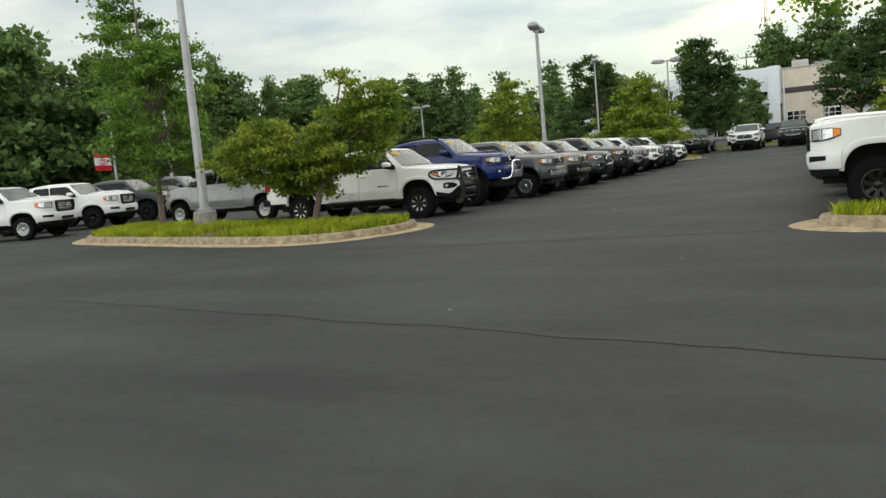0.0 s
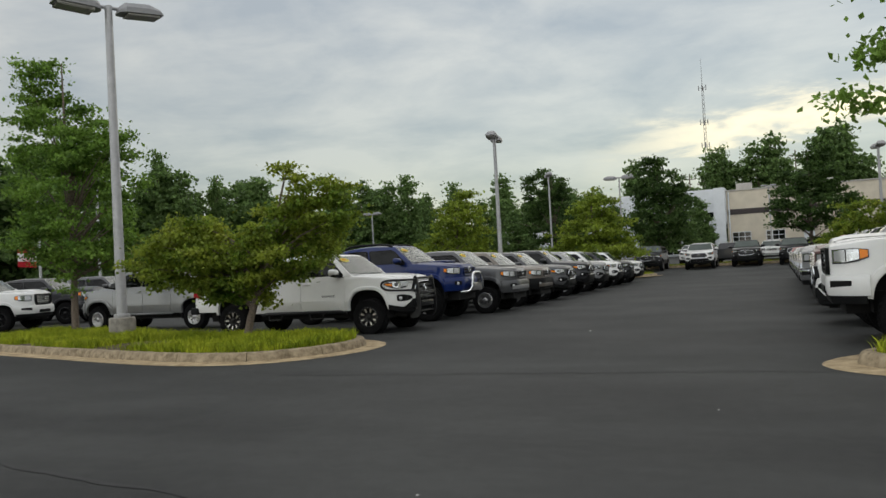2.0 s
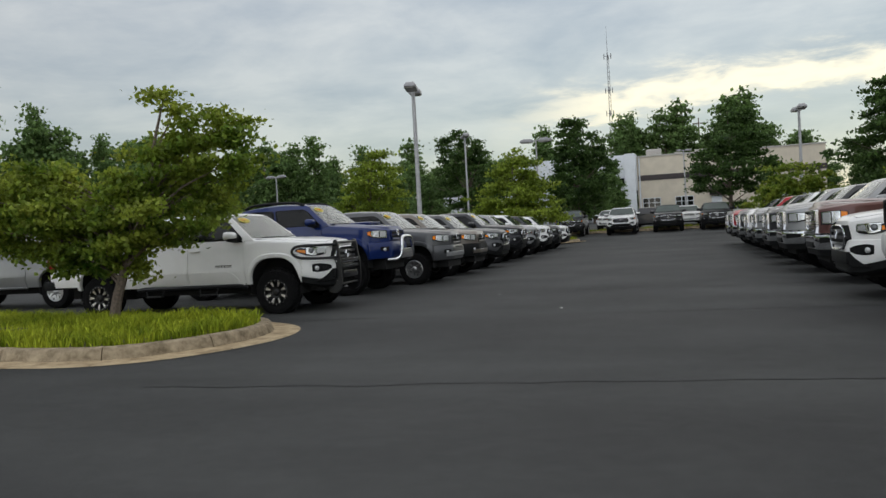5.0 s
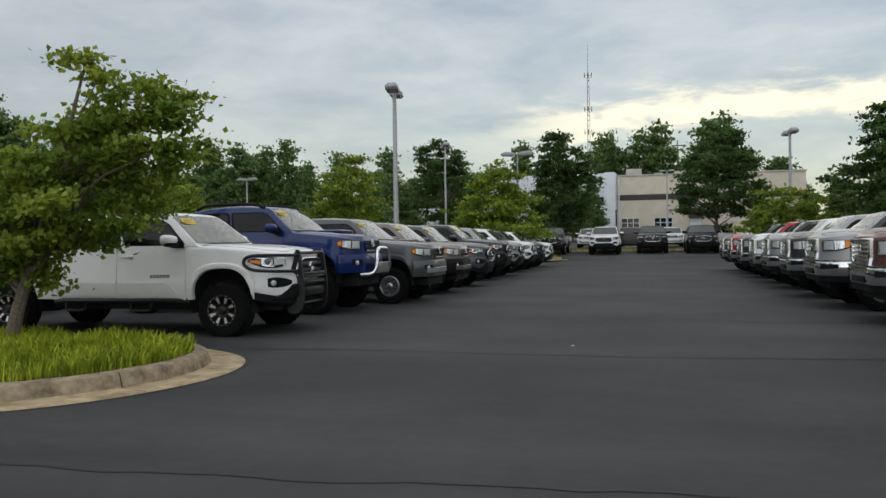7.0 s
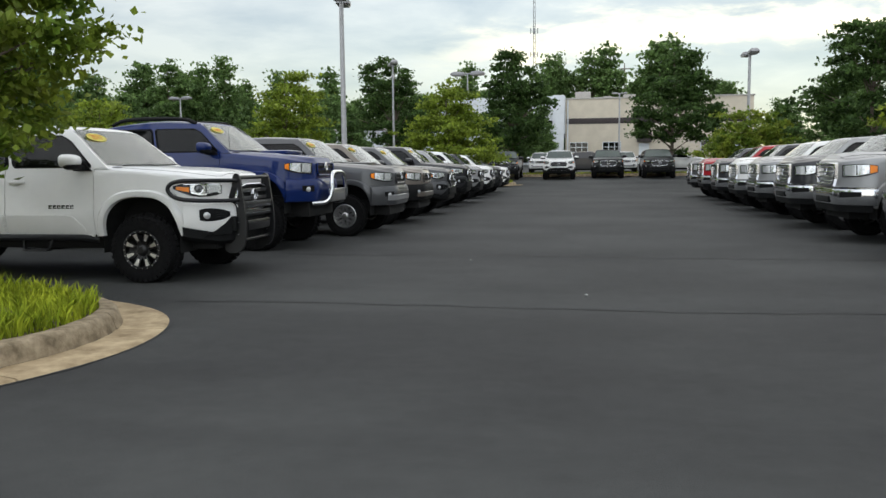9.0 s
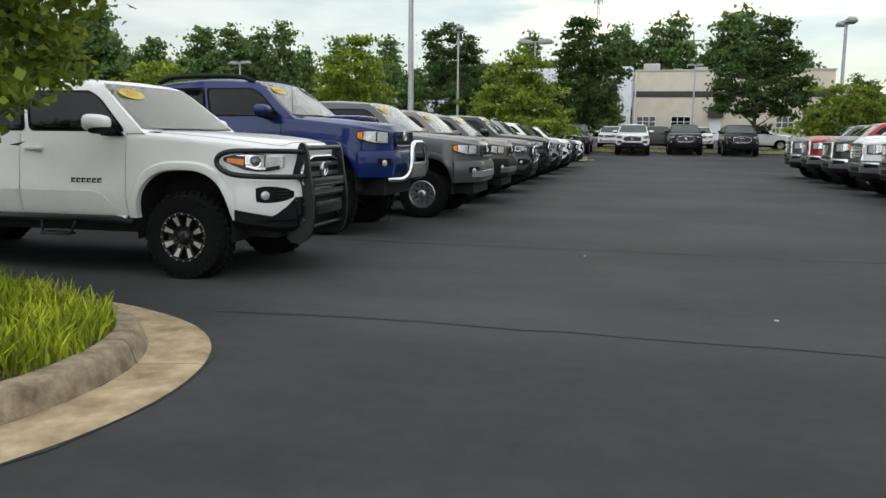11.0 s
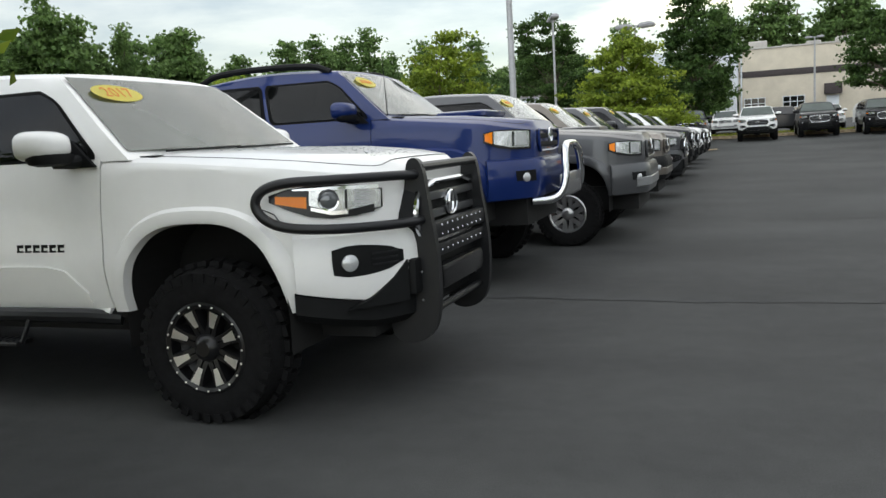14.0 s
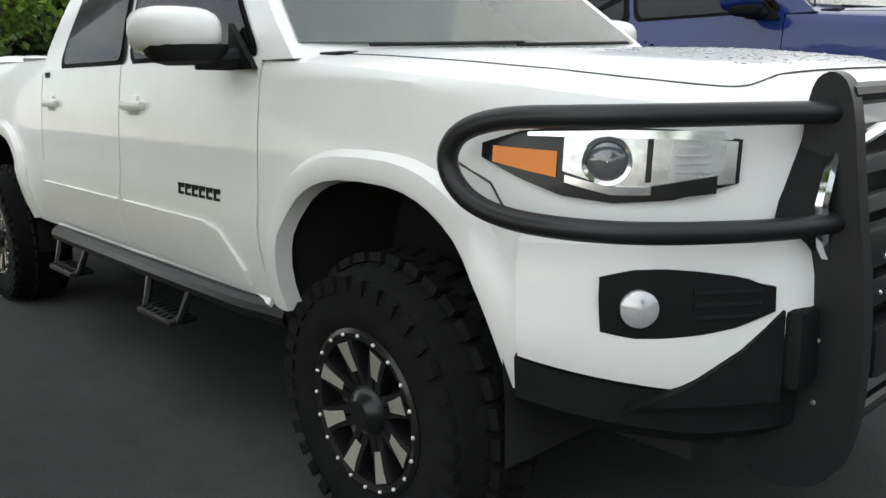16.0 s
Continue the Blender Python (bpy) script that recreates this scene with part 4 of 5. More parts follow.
    # doors
    for sd in (-1, 1):
        spans = [(XM + 0.006, XD - 0.006), (max(XR, -2.66) + 0.004, XM - 0.004)]
        for k, (a, b) in enumerate(spans):
            if k == 1 and suv:
                a = -WB + AR + 0.02
            bm = patch(a, b, (lambda u, a=a, b=b: max(SILL + 0.02, low(a + (b - a) * u))), const(BELT), sd, 0.0, 12, 9, skirt=0.03)
            door = part("door", bm, paint_mat, root, angle=25)
            hx = a + 0.15
            bm = bmesh.new()
            yy = side(hx, 1.14 + dz)
            box(bm, hx - 0.10, hx + 0.10, sd * (yy + 0.012) - 0.012, sd * (yy + 0.012) + 0.016, 1.125 + dz, 1.16 + dz, 0.011)
            box(bm, hx - 0.045, hx + 0.045, sd * yy - 0.006, sd * yy + 0.006, 1.105 + dz, 1.18 + dz, 0.005)
            part("handle", bm, CHROME if chrome else paint_mat, door)
            bm = patch(a + 0.02, b - (0.12 if k == 0 else 0.02), const(SILL + 0.05), ((lambda u: CREASE - 0.03 - (0.14 * max(0, u - 0.85) / 0.15)) if k == 0 else const(CREASE - 0.03)), sd, 0.011, 8, 4, skirt=0.012)
            part("lower_panel", bm, paint_mat, door, angle=25)
        bm = bmesh.new()     # rocker
        tube(bm, [(XD - 0.03, sd * (W - 0.075), SILL + 0.0), (XR + 0.0, sd * (W - 0.075), SILL + 0.0)], 0.035, 8)
        part("rocker", bm, paint_mat if style == "new" else TRIM, root)

    # core between the panels
    bm = bmesh.new()
    box(bm, (XR if not suv else TAIL + 0.1), XD + 0.05, -W + 0.07, W - 0.07, SILL - 0.03, BELT - 0.01)
    box(bm, TAIL + 0.25, 0.75, -0.60, 0.60, 0.36 + dz * 0.7, 0.62 + dz)
    part("underbody", bm, DARK, root, smooth=False)

    # cab above the belt line
    xb0, xt0 = XD + 0.15, XD - 0.43
    xb1, xt1 = (XR - 0.02, XR + 0.24) if not suv else (TAIL - 0.02, TAIL + 0.22)

    def cab(u, t):
        """t from 0 at the belt to 1 at the roof's edge."""
        z = BELT - 0.015 + t * (ROOF - 0.085 - BELT)
        k = (z - BELT) / (ROOF - BELT)
        x = (xb0 + (xb1 - xb0) * u) * (1 - k) + (xt0 + (xt1 - xt0) * u) * k
        y = W - 0.062 - 0.15 * t ** 1.25
        return Vector((x, y, z))

    def cab_ring(u):
        pts = [cab(u, t) for t in (0, 0.25, 0.5, 0.75, 0.92, 1.0)]
        for dy, zz in ((0.035, -0.045), (0.09, -0.022), (0.22, -0.008), (0.5, 0.0), (W - 0.22, 0.004)):
            k = (ROOF + zz - BELT) / (ROOF - BELT)
            bow = 0.05 * math.sin(math.pi * u) - 0.035 * u
            x = (xb0 + (xb1 - xb0) * u) * (1 - k) + (xt0 + (xt1 - xt0) * u) * k
            pts.append(Vector((x, max(0, W - 0.21 - dy), ROOF + zz + bow - 0.015)))
        return [(p.x, -p.y, p.z) for p in pts] + [(p.x, p.y, p.z) for p in reversed(pts[:-1])]

    bm = bmesh.new()
    vr = grid_faces(bm, [cab_ring(u) for u in np.linspace(0, 1, 15)])
    cap(bm, vr[0]), cap(bm, vr[-1])
    part("cab_roof", bm, paint_mat, root, angle=32)

    def cab_patch(u0, u1, t0, t1, sd, off, nu=8, nv=16):
        rows = []
        for i in range(nu + 1):
            row = []
            for j in range(nv + 1):
                t = t0 + (t1 - t0) * j / nv
                f = 0.013 * (max(0, 1 - (t - t0) / 0.13) ** 2.5 + 1.4 * max(0, 1 - (t1 - t) / 0.16) ** 2.5)    # rounded corners
                u = u0(t) + f + (u1(t) - u0(t) - 2 * f) * i / nu
                p = cab(u, t) + Vector((0, 0.94, 0.3)) * off
                row.append((p.x, p.y * sd, p.z))
            rows.append(row)
        bm = bmesh.new()
        grid_faces(bm, rows)
        r = bmesh.ops.solidify(bm, geom=bm.faces[:], thickness=0.006)
        return bm

    full = abs(xb1 - xb0)
    um, ur = (xb0 - XM) / full - 0.028, (xb0 - (XR + 0.28)) / full if not suv else 0.66
    for sd in (-1, 1):
        fr = lambda t: 0.082 + 0.03 * max(0, t - 0.75) * 4
        wins = [("window_trim", lambda t: fr(t) - 0.012, const(um - 0.012), 0.03, 0.95, 0.004, TRIM), ("front_window", fr, const(um - 0.03), 0.07, 0.90, 0.010, GLASS),
                ("window_trim", const(um + 0.005), lambda t: ur + 0.012, 0.03, 0.95, 0.004, TRIM), ("rear_window", const(um + 0.022), lambda t: ur - 0.01 - 0.02 * max(0, 0.2 - t), 0.07, 0.88, 0.010, GLASS)]
        if suv:
            wins.append(("quarter_window", const(ur + 0.03), const(0.93), 0.08, 0.88, 0.010, GLASS))
        for nm, a, b, t0, t1, off, m in wins:
            part(nm, cab_patch(a, b, t0, t1, sd, off), m, root, angle=25)
    # windscreen and its wipers
    r0 = [Vector(p) for p in cab_ring(0)]
    nrm = (r0[len(r0) // 2] - Vector((xb0, 0, BELT))).cross(Vector((0, -1, 0))).normalized()
    if nrm.x < 0:
        nrm = -nrm
    bm = bmesh.new()
    rows = []
    for f in np.linspace(-1, 1, 13):
        col = []
        for t in np.linspace(0.06, 0.94, 6):
            z = BELT + t * (ROOF - 0.03 - BELT)
            k = (z - BELT) / (ROOF - BELT)
            y = f * (W - 0.105 - 0.165 * t)
            x = xb0 * (1 - k) + xt0 * k + 0.035 * (1 - f * f)
            col.append(Vector((x, y, z)) + nrm * 0.006)
        rows.append(col)
    grid_faces(bm, rows)
    bmesh.ops.solidify(bm, geom=bm.faces[:], thickness=0.006)
    shield = part("windscreen", bm, SHIELD, root, "glossy windscreen with part of the cloudy sky's reflection put into its colour")
    bm = bmesh.new()
    tube(bm, [(xb0 + 0.05, -0.62, BELT + 0.022), (xb0 + 0.05, 0.05, BELT + 0.03)], 0.006, 5)
    tube(bm, [(xb0 + 0.05, 0.02, BELT + 0.022), (xb0 + 0.05, 0.66, BELT + 0.03)], 0.006, 5)
    box(bm, xb0 - 0.02, xb0 + 0.10, -W + 0.16, W - 0.16, BELT - 0.03, BELT + 0.002, 0.01)
    part("wiper_cowl", bm, TRIM, root)
    if sticker:
        tilt = math.degrees(math.atan2(ROOF - BELT, xb0 - xt0))
        zc = 0.74
        k = zc * (ROOF - 0.03 - BELT) / (ROOF - BELT)
        m = Matrix.Translation((xb0 * (1 - k) + xt0 * k + 0.035 * 0.55, -0.44, BELT + zc * (ROOF - 0.03 - BELT))) @ Matrix.Translation(nrm * 0.014) @ pose(0, 0, 0, 0, tilt - 90, 0) @ pose(0, 0, 0, 90, 0, 90)
        bm = bmesh.new()
        rows = [[(rr * 0.19 * math.cos(a), rr * 0.075 * math.sin(a), 0) for a in np.arange(28) * math.pi / 14] for rr in (0.05, 1.0)]
        vr = grid_faces(bm, rows, True)
        cap(bm, vr[0])
        bmesh.ops.solidify(bm, geom=bm.faces[:], thickness=0.002)
        stick = part("price_sticker", bm, YELLOW, root, "yellow oval sticker with the model year in orange")
        stick.matrix_local = m
        if sticker == "2017":
            fc = bpy.data.curves.new("year", "FONT")
            fc.body, fc.size, fc.align_x, fc.align_y, fc.extrude = "2017", 0.115, "CENTER", "CENTER", 0.0008
            fc.materials.append(ORANGE)
            o = new("year", fc)
            o.parent, o.matrix_local = stick, pose(0, 0, 0.003)
        else:
            bm = bmesh.new()
            for i in range(4):
                box(bm, -0.11 + 0.058 * i, -0.072 + 0.058 * i, -0.022, 0.022, 0.002, 0.004)
            part("year_print", bm, ORANGE, stick, smooth=False)

    # load bed
    if not suv:
        bx = sorted({round(v, 4) for v in list(np.linspace(TAIL, XR - 0.008, 14)) + list(np.linspace(-WB - AR, -WB + AR, 19))})
        bm = bmesh.new()
        TOP = BELT + 0.05
        rows = []
        for x in bx:
            zb = low(x) if x > -WB - AR else max(low(x), 0.60 + dz)
            h = [(side(x, zb) - 0.05, zb)] + [(side(x, zb + (TOP - 0.03 - zb) * f), zb + (TOP - 0.03 - zb) * f) for f in (0, 0.1, 0.25, 0.45, 0.6, 0.8, 0.93)]
            h += [(side(x, TOP) - 0.008, TOP - 0.008), (side(x, TOP) - 0.03, TOP), (W - 0.15, TOP), (W - 0.16, TOP - 0.40)]
            rows.append([(x, -y, z) for y, z in h] + [(x, y, z) for y, z in reversed(h)])
        vr = grid_faces(bm, rows)
        cap(bm, vr[0]), cap(bm, vr[-1])
        bed = part("load_bed", bm, paint_mat, root, angle=28)
        bm = bmesh.new()
        box(bm, TAIL - 0.03, TAIL + 0.04, -W + 0.10, W - 0.10, 0.74 + dz, TOP - 0.01, 0.015)
        part("tailgate", bm, paint_mat, root)
        bm = bmesh.new()
        box(bm, TAIL - 0.14, TAIL + 0.08, -W + 0.03, W - 0.03, 0.56 + dz, 0.72 + dz, 0.03)
        part("rear_bumper", bm, CHROME if style != "new" or chrome else TRIM, root)
        for sd in (-1, 1):
            bm = bmesh.new()
            box(bm, TAIL - 0.012, TAIL + 0.13, sd * (W - 0.06) - 0.055, sd * (W - 0.06) + 0.03, 0.95 + dz, 1.28 + dz, 0.02)
            part("tail_lamp", bm, P_RED, root)
    else:
        bm = bmesh.new()
        rows = []
        for x in sorted({round(v, 4) for v in list(np.linspace(TAIL, -WB + AR + 0.02, 8)) + list(np.linspace(-WB - AR, -WB + AR, 15))}):
            zb = low(x)
            h = [(side(x, zb) - 0.05, zb)] + [(side(x, zb + (BELT - zb) * f), zb + (BELT - zb) * f) for f in (0, 0.15, 0.4, 0.65, 0.9, 1.0)] + [(W - 0.1, BELT + 0.01), (0.01, BELT + 0.01)]
            rows.append([(x, -y, z) for y, z in h] + [(x, y, z) for y, z in reversed(h)])
        vr = grid_faces(bm, rows)
        cap(bm, vr[0])
        part("rear_body", bm, paint_mat, root, angle=28)

    # arches and wheels
    wm = WHEELS[wheels]
    for c in (0.0, -WB):
        for sd in (-1, 1):
            bm = bmesh.new()
            rows = []
            for a in np.radians(np.linspace(4, 176, 25)):
                row = []
                for r, o in ((AR - 0.02, -0.03), (AR - 0.012, 0.022), (AR + 0.005, 0.03), (AR + 0.065 - arch * 0.3, 0.026), (AR + 0.085 - arch * 0.3, -0.004)):
                    x, z = c + r * sq(math.cos(a)), AC + (r + arch) * sq(math.sin(a))
                    row.append((x, sd * (side(x, max(z, SILL)) + o), z))
                rows.append(row)
            grid_faces(bm, rows)
            part("wheel_arch_flare", bm, paint_mat, root, angle=40)
            bm = bmesh.new()
            rows = []
            for a in np.radians(np.linspace(-8, 188, 21)):
                rows.append([(c + AR * 0.995 * sq(math.cos(a)), sd * y, AC + AV * 0.995 * sq(math.sin(a))) for y in (W - 0.03, W - 0.44)])
            vr = grid_faces(bm, rows)
            cap(bm, [v[1] for v in vr])
            part("wheel_well", bm, DARK, root, smooth=False)
            m = pose(c + (0.045 if arch and c == 0 else 0.0), sd * (W - track), hub_z - arch * 0.2, 0, 0, 0 if sd < 0 else 180) @ pose(0, 0, 0, 0, 17 * (1 + sd) + 31 * c, 0)
            hub = share("wheel", wm["hub"], root, m)
            share("tyre", wm["tyre"], hub)
            share("rim", wm["rim"], hub)
            if "face" in wm:
                share("machined_face", wm["face"], hub)
        bm = bmesh.new()
        tube(bm, [(c, -W + 0.2, hub_z), (c, W - 0.2, hub_z)], 0.05, 8)
        box(bm, c - 0.12, c + 0.12, -0.12, 0.12, hub_z - 0.11, hub_z + 0.11, 0.03)
        part("axle", bm, DARK, root)

    # mirrors
    for sd in (-1, 1):
        bm = bmesh.new()
        mx, my, mz = XD - 0.17, W + 0.115, BELT + 0.05
        rows = []
        for x, sc in ((mx - 0.065, 0.94), (mx - 0.055, 1.0), (mx - 0.02, 0.99), (mx + 0.02, 0.94), (mx + 0.06, 0.80), (mx + 0.085, 0.58), (mx + 0.096, 0.25)):
            rows.append([(x, sd * (my + 0.135 * sc * np.sign(math.cos(a)) * abs(math.cos(a)) ** 0.7), mz + 0.022 + (0.078 if math.sin(a) > 0 else 0.07) * sc * np.sign(math.sin(a)) * abs(math.sin(a)) ** 0.62) for a in np.arange(20) * math.pi / 10])
        vr = grid_faces(bm, rows, True)
        cap(bm, vr[0]), cap(bm, vr[-1])
        mirror = part("mirror", bm, CHROME if chrome == "mirror" else paint_mat, root, angle=40)
        bm = bmesh.new()
        vr = grid_faces(bm, [[(mx + 0.012 + 0.078 * k * math.cos(a), sd * (my - 0.015 + 0.128 * k * math.copysign(abs(math.sin(a)) ** 0.7, math.sin(a))), z) for a in np.arange(20) * math.pi / 10] for k, z in ((0.99, mz - 0.015), (1.0, mz - 0.035), (0.86, mz - 0.062), (0.5, mz - 0.074))], True)
        cap(bm, vr[0]), cap(bm, vr[-1])
        tube(bm, [(mx + 0.01, sd * (my - 0.04), mz - 0.055), (mx + 0.04, sd * (W - 0.02), mz - 0.06), (mx + 0.05, sd * (W - 0.12), mz - 0.045)], 0.034, 10)
        sail = [(mx + 0.15, -0.04), (mx - 0.01, -0.04), (mx + 0.0, 0.10)]
        f0 = [bm.verts.new((x, sd * (W - 0.058 - 0.10 * max(0, z)), BELT + z)) for x, z in sail]
        f1 = [bm.verts.new((x, sd * (W - 0.038 - 0.10 * max(0, z)), BELT + z)) for x, z in sail]
        bm.faces.new(f0), bm.faces.new(f1)
        for i in range(3):
            bm.faces.new((f0[i], f0[(i + 1) % 3], f1[(i + 1) % 3], f1[i]))
        part("mirror_foot", bm, TRIM, mirror)

    # nose: lamps, grille, bumper
    ZL = {"new": (0.985, 1.115), "old": (0.96, 1.13), "big": (1.00, 1.195), "square": (0.99, 1.215)}[style]
    zl, zh = ZL[0] + dz, ZL[1] + dz
    x1 = NOSE - (0.055 if style == "new" else 0.02)
    for sd in (-1, 1):
        if style == "new":
            x0 = 0.40
            bm = patch(x0, x1, curve(zl + 0.07, zl + 0.03, zl - 0.006, zl - 0.022, zl - 0.018, zl + 0.012), curve(zl + 0.10, zh - 0.004, zh + 0.004, zh + 0.002, zh - 0.006, zh - 0.03), sd, 0.010, 20, 4)
            lamp = part("headlamp", bm, LENS_DARK, root, "headlamp with amber corner and clear projector lens")
            part("reflector_bowl", patch(x0 + 0.165, x1 - 0.006, curve(zl + 0.045, zl + 0.012, zl + 0.006, zl + 0.012), curve(zh - 0.012, zh - 0.012, zh - 0.018, zh - 0.034), sd, 0.0135, 10, 3, skirt=0.006), BOWL, lamp)
            part("lens_divider", patch(x0 + 0.292, x0 + 0.30, const(zl + 0.02), const(zh - 0.02), sd, 0.016, 1, 3, skirt=0.006), LENS_DARK, lamp)
            part("lens", patch(x0 + 0.325, x1 - 0.022, curve(zl + 0.03, zl + 0.03, zl + 0.04), curve(zh - 0.022, zh - 0.026, zh - 0.042), sd, 0.0165, 8, 3, skirt=0.006), LENS, lamp)
            for k in range(4):
                part("reflector_rib", patch(x0 + 0.33, x1 - 0.04, const(zl + 0.036 + 0.017 * k), const(zl + 0.039 + 0.017 * k), sd, 0.019, 6, 1, skirt=0.004), BOWL, lamp)
            part("bezel_louvre", patch(x1 - 0.115, x1 - 0.03, lin(zl - 0.016, zl - 0.006), lin(zl + 0.012, zl + 0.03), sd, 0.022, 5, 2, skirt=0.009), LENS_DARK, lamp)
            part("chrome_strip", patch(x0 + 0.17, x1 - 0.10, curve(zl + 0.022, zl - 0.004, zl - 0.006), curve(zl + 0.037, zl + 0.013, zl + 0.01), sd, 0.021, 10, 1, skirt=0.008), CHROME, lamp)
            part("chrome_strip", patch(x0 + 0.10, x1 - 0.015, curve(zh - 0.014, zh - 0.02, zh - 0.03), curve(zh - 0.006, zh - 0.004, zh - 0.012), sd, 0.0205, 10, 1, skirt=0.007), CHROME, lamp)
            part("amber_reflector", patch(x0 + 0.03, x0 + 0.155, lin(zl + 0.062, zl + 0.032), lin(zl + 0.095, zl + 0.085), sd, 0.018, 5, 2, skirt=0.008), AMBER, lamp)
            px = x0 + 0.235
            pz = zl + 0.065
            py = side(px, pz)
            bm = bmesh.new()
            d = Vector((-(side(px + 0.01, pz) - side(px - 0.01, pz)) / 0.02, 1, 0)).normalized()
            q = Vector((0, 0, 1)).rotation_difference(Vector((d.x, d.y * sd, 0)))
            mm = Matrix.Translation((px + d.x * 0.013, sd * (py + d.y * 0.013), pz)) @ q.to_matrix().to_4x4()
            rows = [[mm @ Vector((r * math.cos(a), r * math.sin(a), h)) for a in np.arange(20) * math.pi / 10] for r, h in ((0.052, 0.0), (0.05, 0.008), (0.042, 0.006), (0.041, 0.0))]
            grid_faces(bm, rows, True)
            part("projector_ring", bm, CHROME, lamp)
            bm = bmesh.new()
            rows = [[mm @ Vector((r * math.cos(a), r * math.sin(a), h)) for a in np.arange(20) * math.pi / 10] for r, h in ((0.041, 0.002), (0.034, 0.010), (0.02, 0.015), (0.002, 0.017))]
            vr = grid_faces(bm, rows, True)
            part("projector_lens", bm, PROJECTOR, lamp)
        else:
            x0 = {"big": 0.47, "square": 0.50, "old": 0.46}[style]
            lo_ = curve(zl + 0.07, zl + 0.02, zl, zl) if style != "square" else const(zl)
            hi_ = curve(zh - 0.02, zh, zh, zh - 0.01)
            lamp = part("headlamp", patch(x0, x1, lo_, hi_, sd, 0.010, 12, 4), LENS_DARK, root, "clear headlamp with amber corner in a dark bezel")
            part("reflector_bowl", patch(x0 + (0.11 if style != "old" else 0.075), x1 - 0.012, curve(zl + 0.055, zl + 0.02, zl + 0.014), curve(zh - 0.012, zh - 0.012, zh - 0.02), sd, 0.015, 10, 3, skirt=0.007), BOWL, lamp)
            part("amber_reflector", patch(x0 + 0.012, x0 + (0.10 if style != "old" else 0.065), lin(zl + 0.082, zl + 0.055), lin(zh - 0.03, zh - 0.016), sd, 0.016, 4, 2, skirt=0.008), AMBER, lamp)
            xm_ = x0 + 0.11 + (x1 - x0 - 0.12) * 0.55
            part("lens", patch(xm_, x1 - 0.03, const(zl + 0.035), const(zh - 0.03), sd, 0.018, 6, 3, skirt=0.006), LENS, lamp)
            part("lens_divider", patch(xm_ - 0.02, xm_ - 0.008, const(zl + 0.03), const(zh - 0.02), sd, 0.018, 1, 3, skirt=0.006), LENS_DARK, lamp)
    wn_ = wide(NOSE)

    def sweep(x_start, sect, mtl, nm, lab="", drop=0.0):
        """A strip round the nose; sect: (out, z)."""
        plan = [(x, wide(x)) for x in np.linspace(x_start, NOSE, 12)]
        plan += [(NOSE + 0.018, wn_ * f) for f in (0.92, 0.6, 0.3)]
        nrm2 = []
        for i, (x, y) in enumerate(plan):
            a, b = plan[max(0, i - 1)], plan[min(len(plan) - 1, i + 1)]
            d = Vector((b[0] - a[0], b[1] - a[1]))
            nrm2.append(Vector((-d.y, d.x)).normalized() if i < 12 else Vector((1, 0)))
        rows = []
        for (x, y), q in zip(plan, nrm2):
            sag = drop * (0.5 - min(1.0, max(0.0, (x - x_start) / (0.78 - x_start))))
            rows.append([(x + abs(q.x) * o, -(y + abs(q.y) * o), z + dz + (sag if z < 0.66 else 0.0)) for o, z in sect])
        rows += [[(p[0], -p[1], p[2]) for p in r] for r in reversed(rows)]
        bm = bmesh.new()
        vr = grid_faces(bm, rows)
        cap(bm, vr[0]), cap(bm, vr[-1])
        return part(nm, bm, mtl, root, lab, angle=30)

    big = style in ("big", "square")
    bmat = CHROME if (chrome and big) else (TRIM if style == "old" and front_dark else paint_mat)
    if style == "new":
        sweep(0.50, [(0.0, 0.90), (0.028, 0.885), (0.045, 0.80), (0.05, 0.70), (0.045, 0.63), (0.036, 0.60), (0.0, 0.59)], paint_mat, "front_bumper", drop=0.075)
        bm = bmesh.new()
        box(bm, NOSE + 0.02, NOSE + 0.082, -wn_ - 0.02, wn_ + 0.02, 0.56 + dz, 0.735 + dz, 0.02)
        part("chin_center", bm, TRIM, root)
        sweep(0.49, [(0.0, 0.60), (0.025, 0.59), (0.02, 0.50), (-0.03, 0.46), (-0.06, 0.47)], TRIM, "lower_valance", drop=0.075)
    elif style == "old":
        sweep(0.48, [(0.0, 0.88), (0.03, 0.87), (0.06, 0.80), (0.06, 0.66), (0.03, 0.54), (0.0, 0.53)], bmat, "front_bumper")
        if paint_mat is not P_BLUE:
            sweep(0.70, [(0.058, 0.72), (0.066, 0.71), (0.064, 0.62), (0.05, 0.61)], P_SILVER if not front_dark else P_TAN, "bumper_step")
    else:
        sweep(0.47, [(0.0, 0.85), (0.045, 0.84), (0.06, 0.80), (0.06, 0.66), (0.035, 0.58), (0.0, 0.57)], CHROME if chrome else paint_mat, "front_bumper")
        if chrome:
            sweep(0.47, [(0.05, 0.855), (0.07, 0.85), (0.07, 0.825), (0.05, 0.82)], CHROME, "bumper_trim")
        sweep(0.52, [(0.0, 0.58), (0.025, 0.57), (0.0, 0.47), (-0.05, 0.47)], TRIM, "lower_valance")
    FX = NOSE + 0.018
    # grille opening
    gz0, gz1, gw = {"new": (0.76, 1.09, 0.505), "old": (0.93, 1.12, 0.40), "big": (0.88, 1.20, 0.47), "square": (0.87, 1.22, 0.50)}[style]
    gz0, gz1 = gz0 + dz, gz1 + dz
    gx = FX + (0.062 if style == "new" else 0.012)
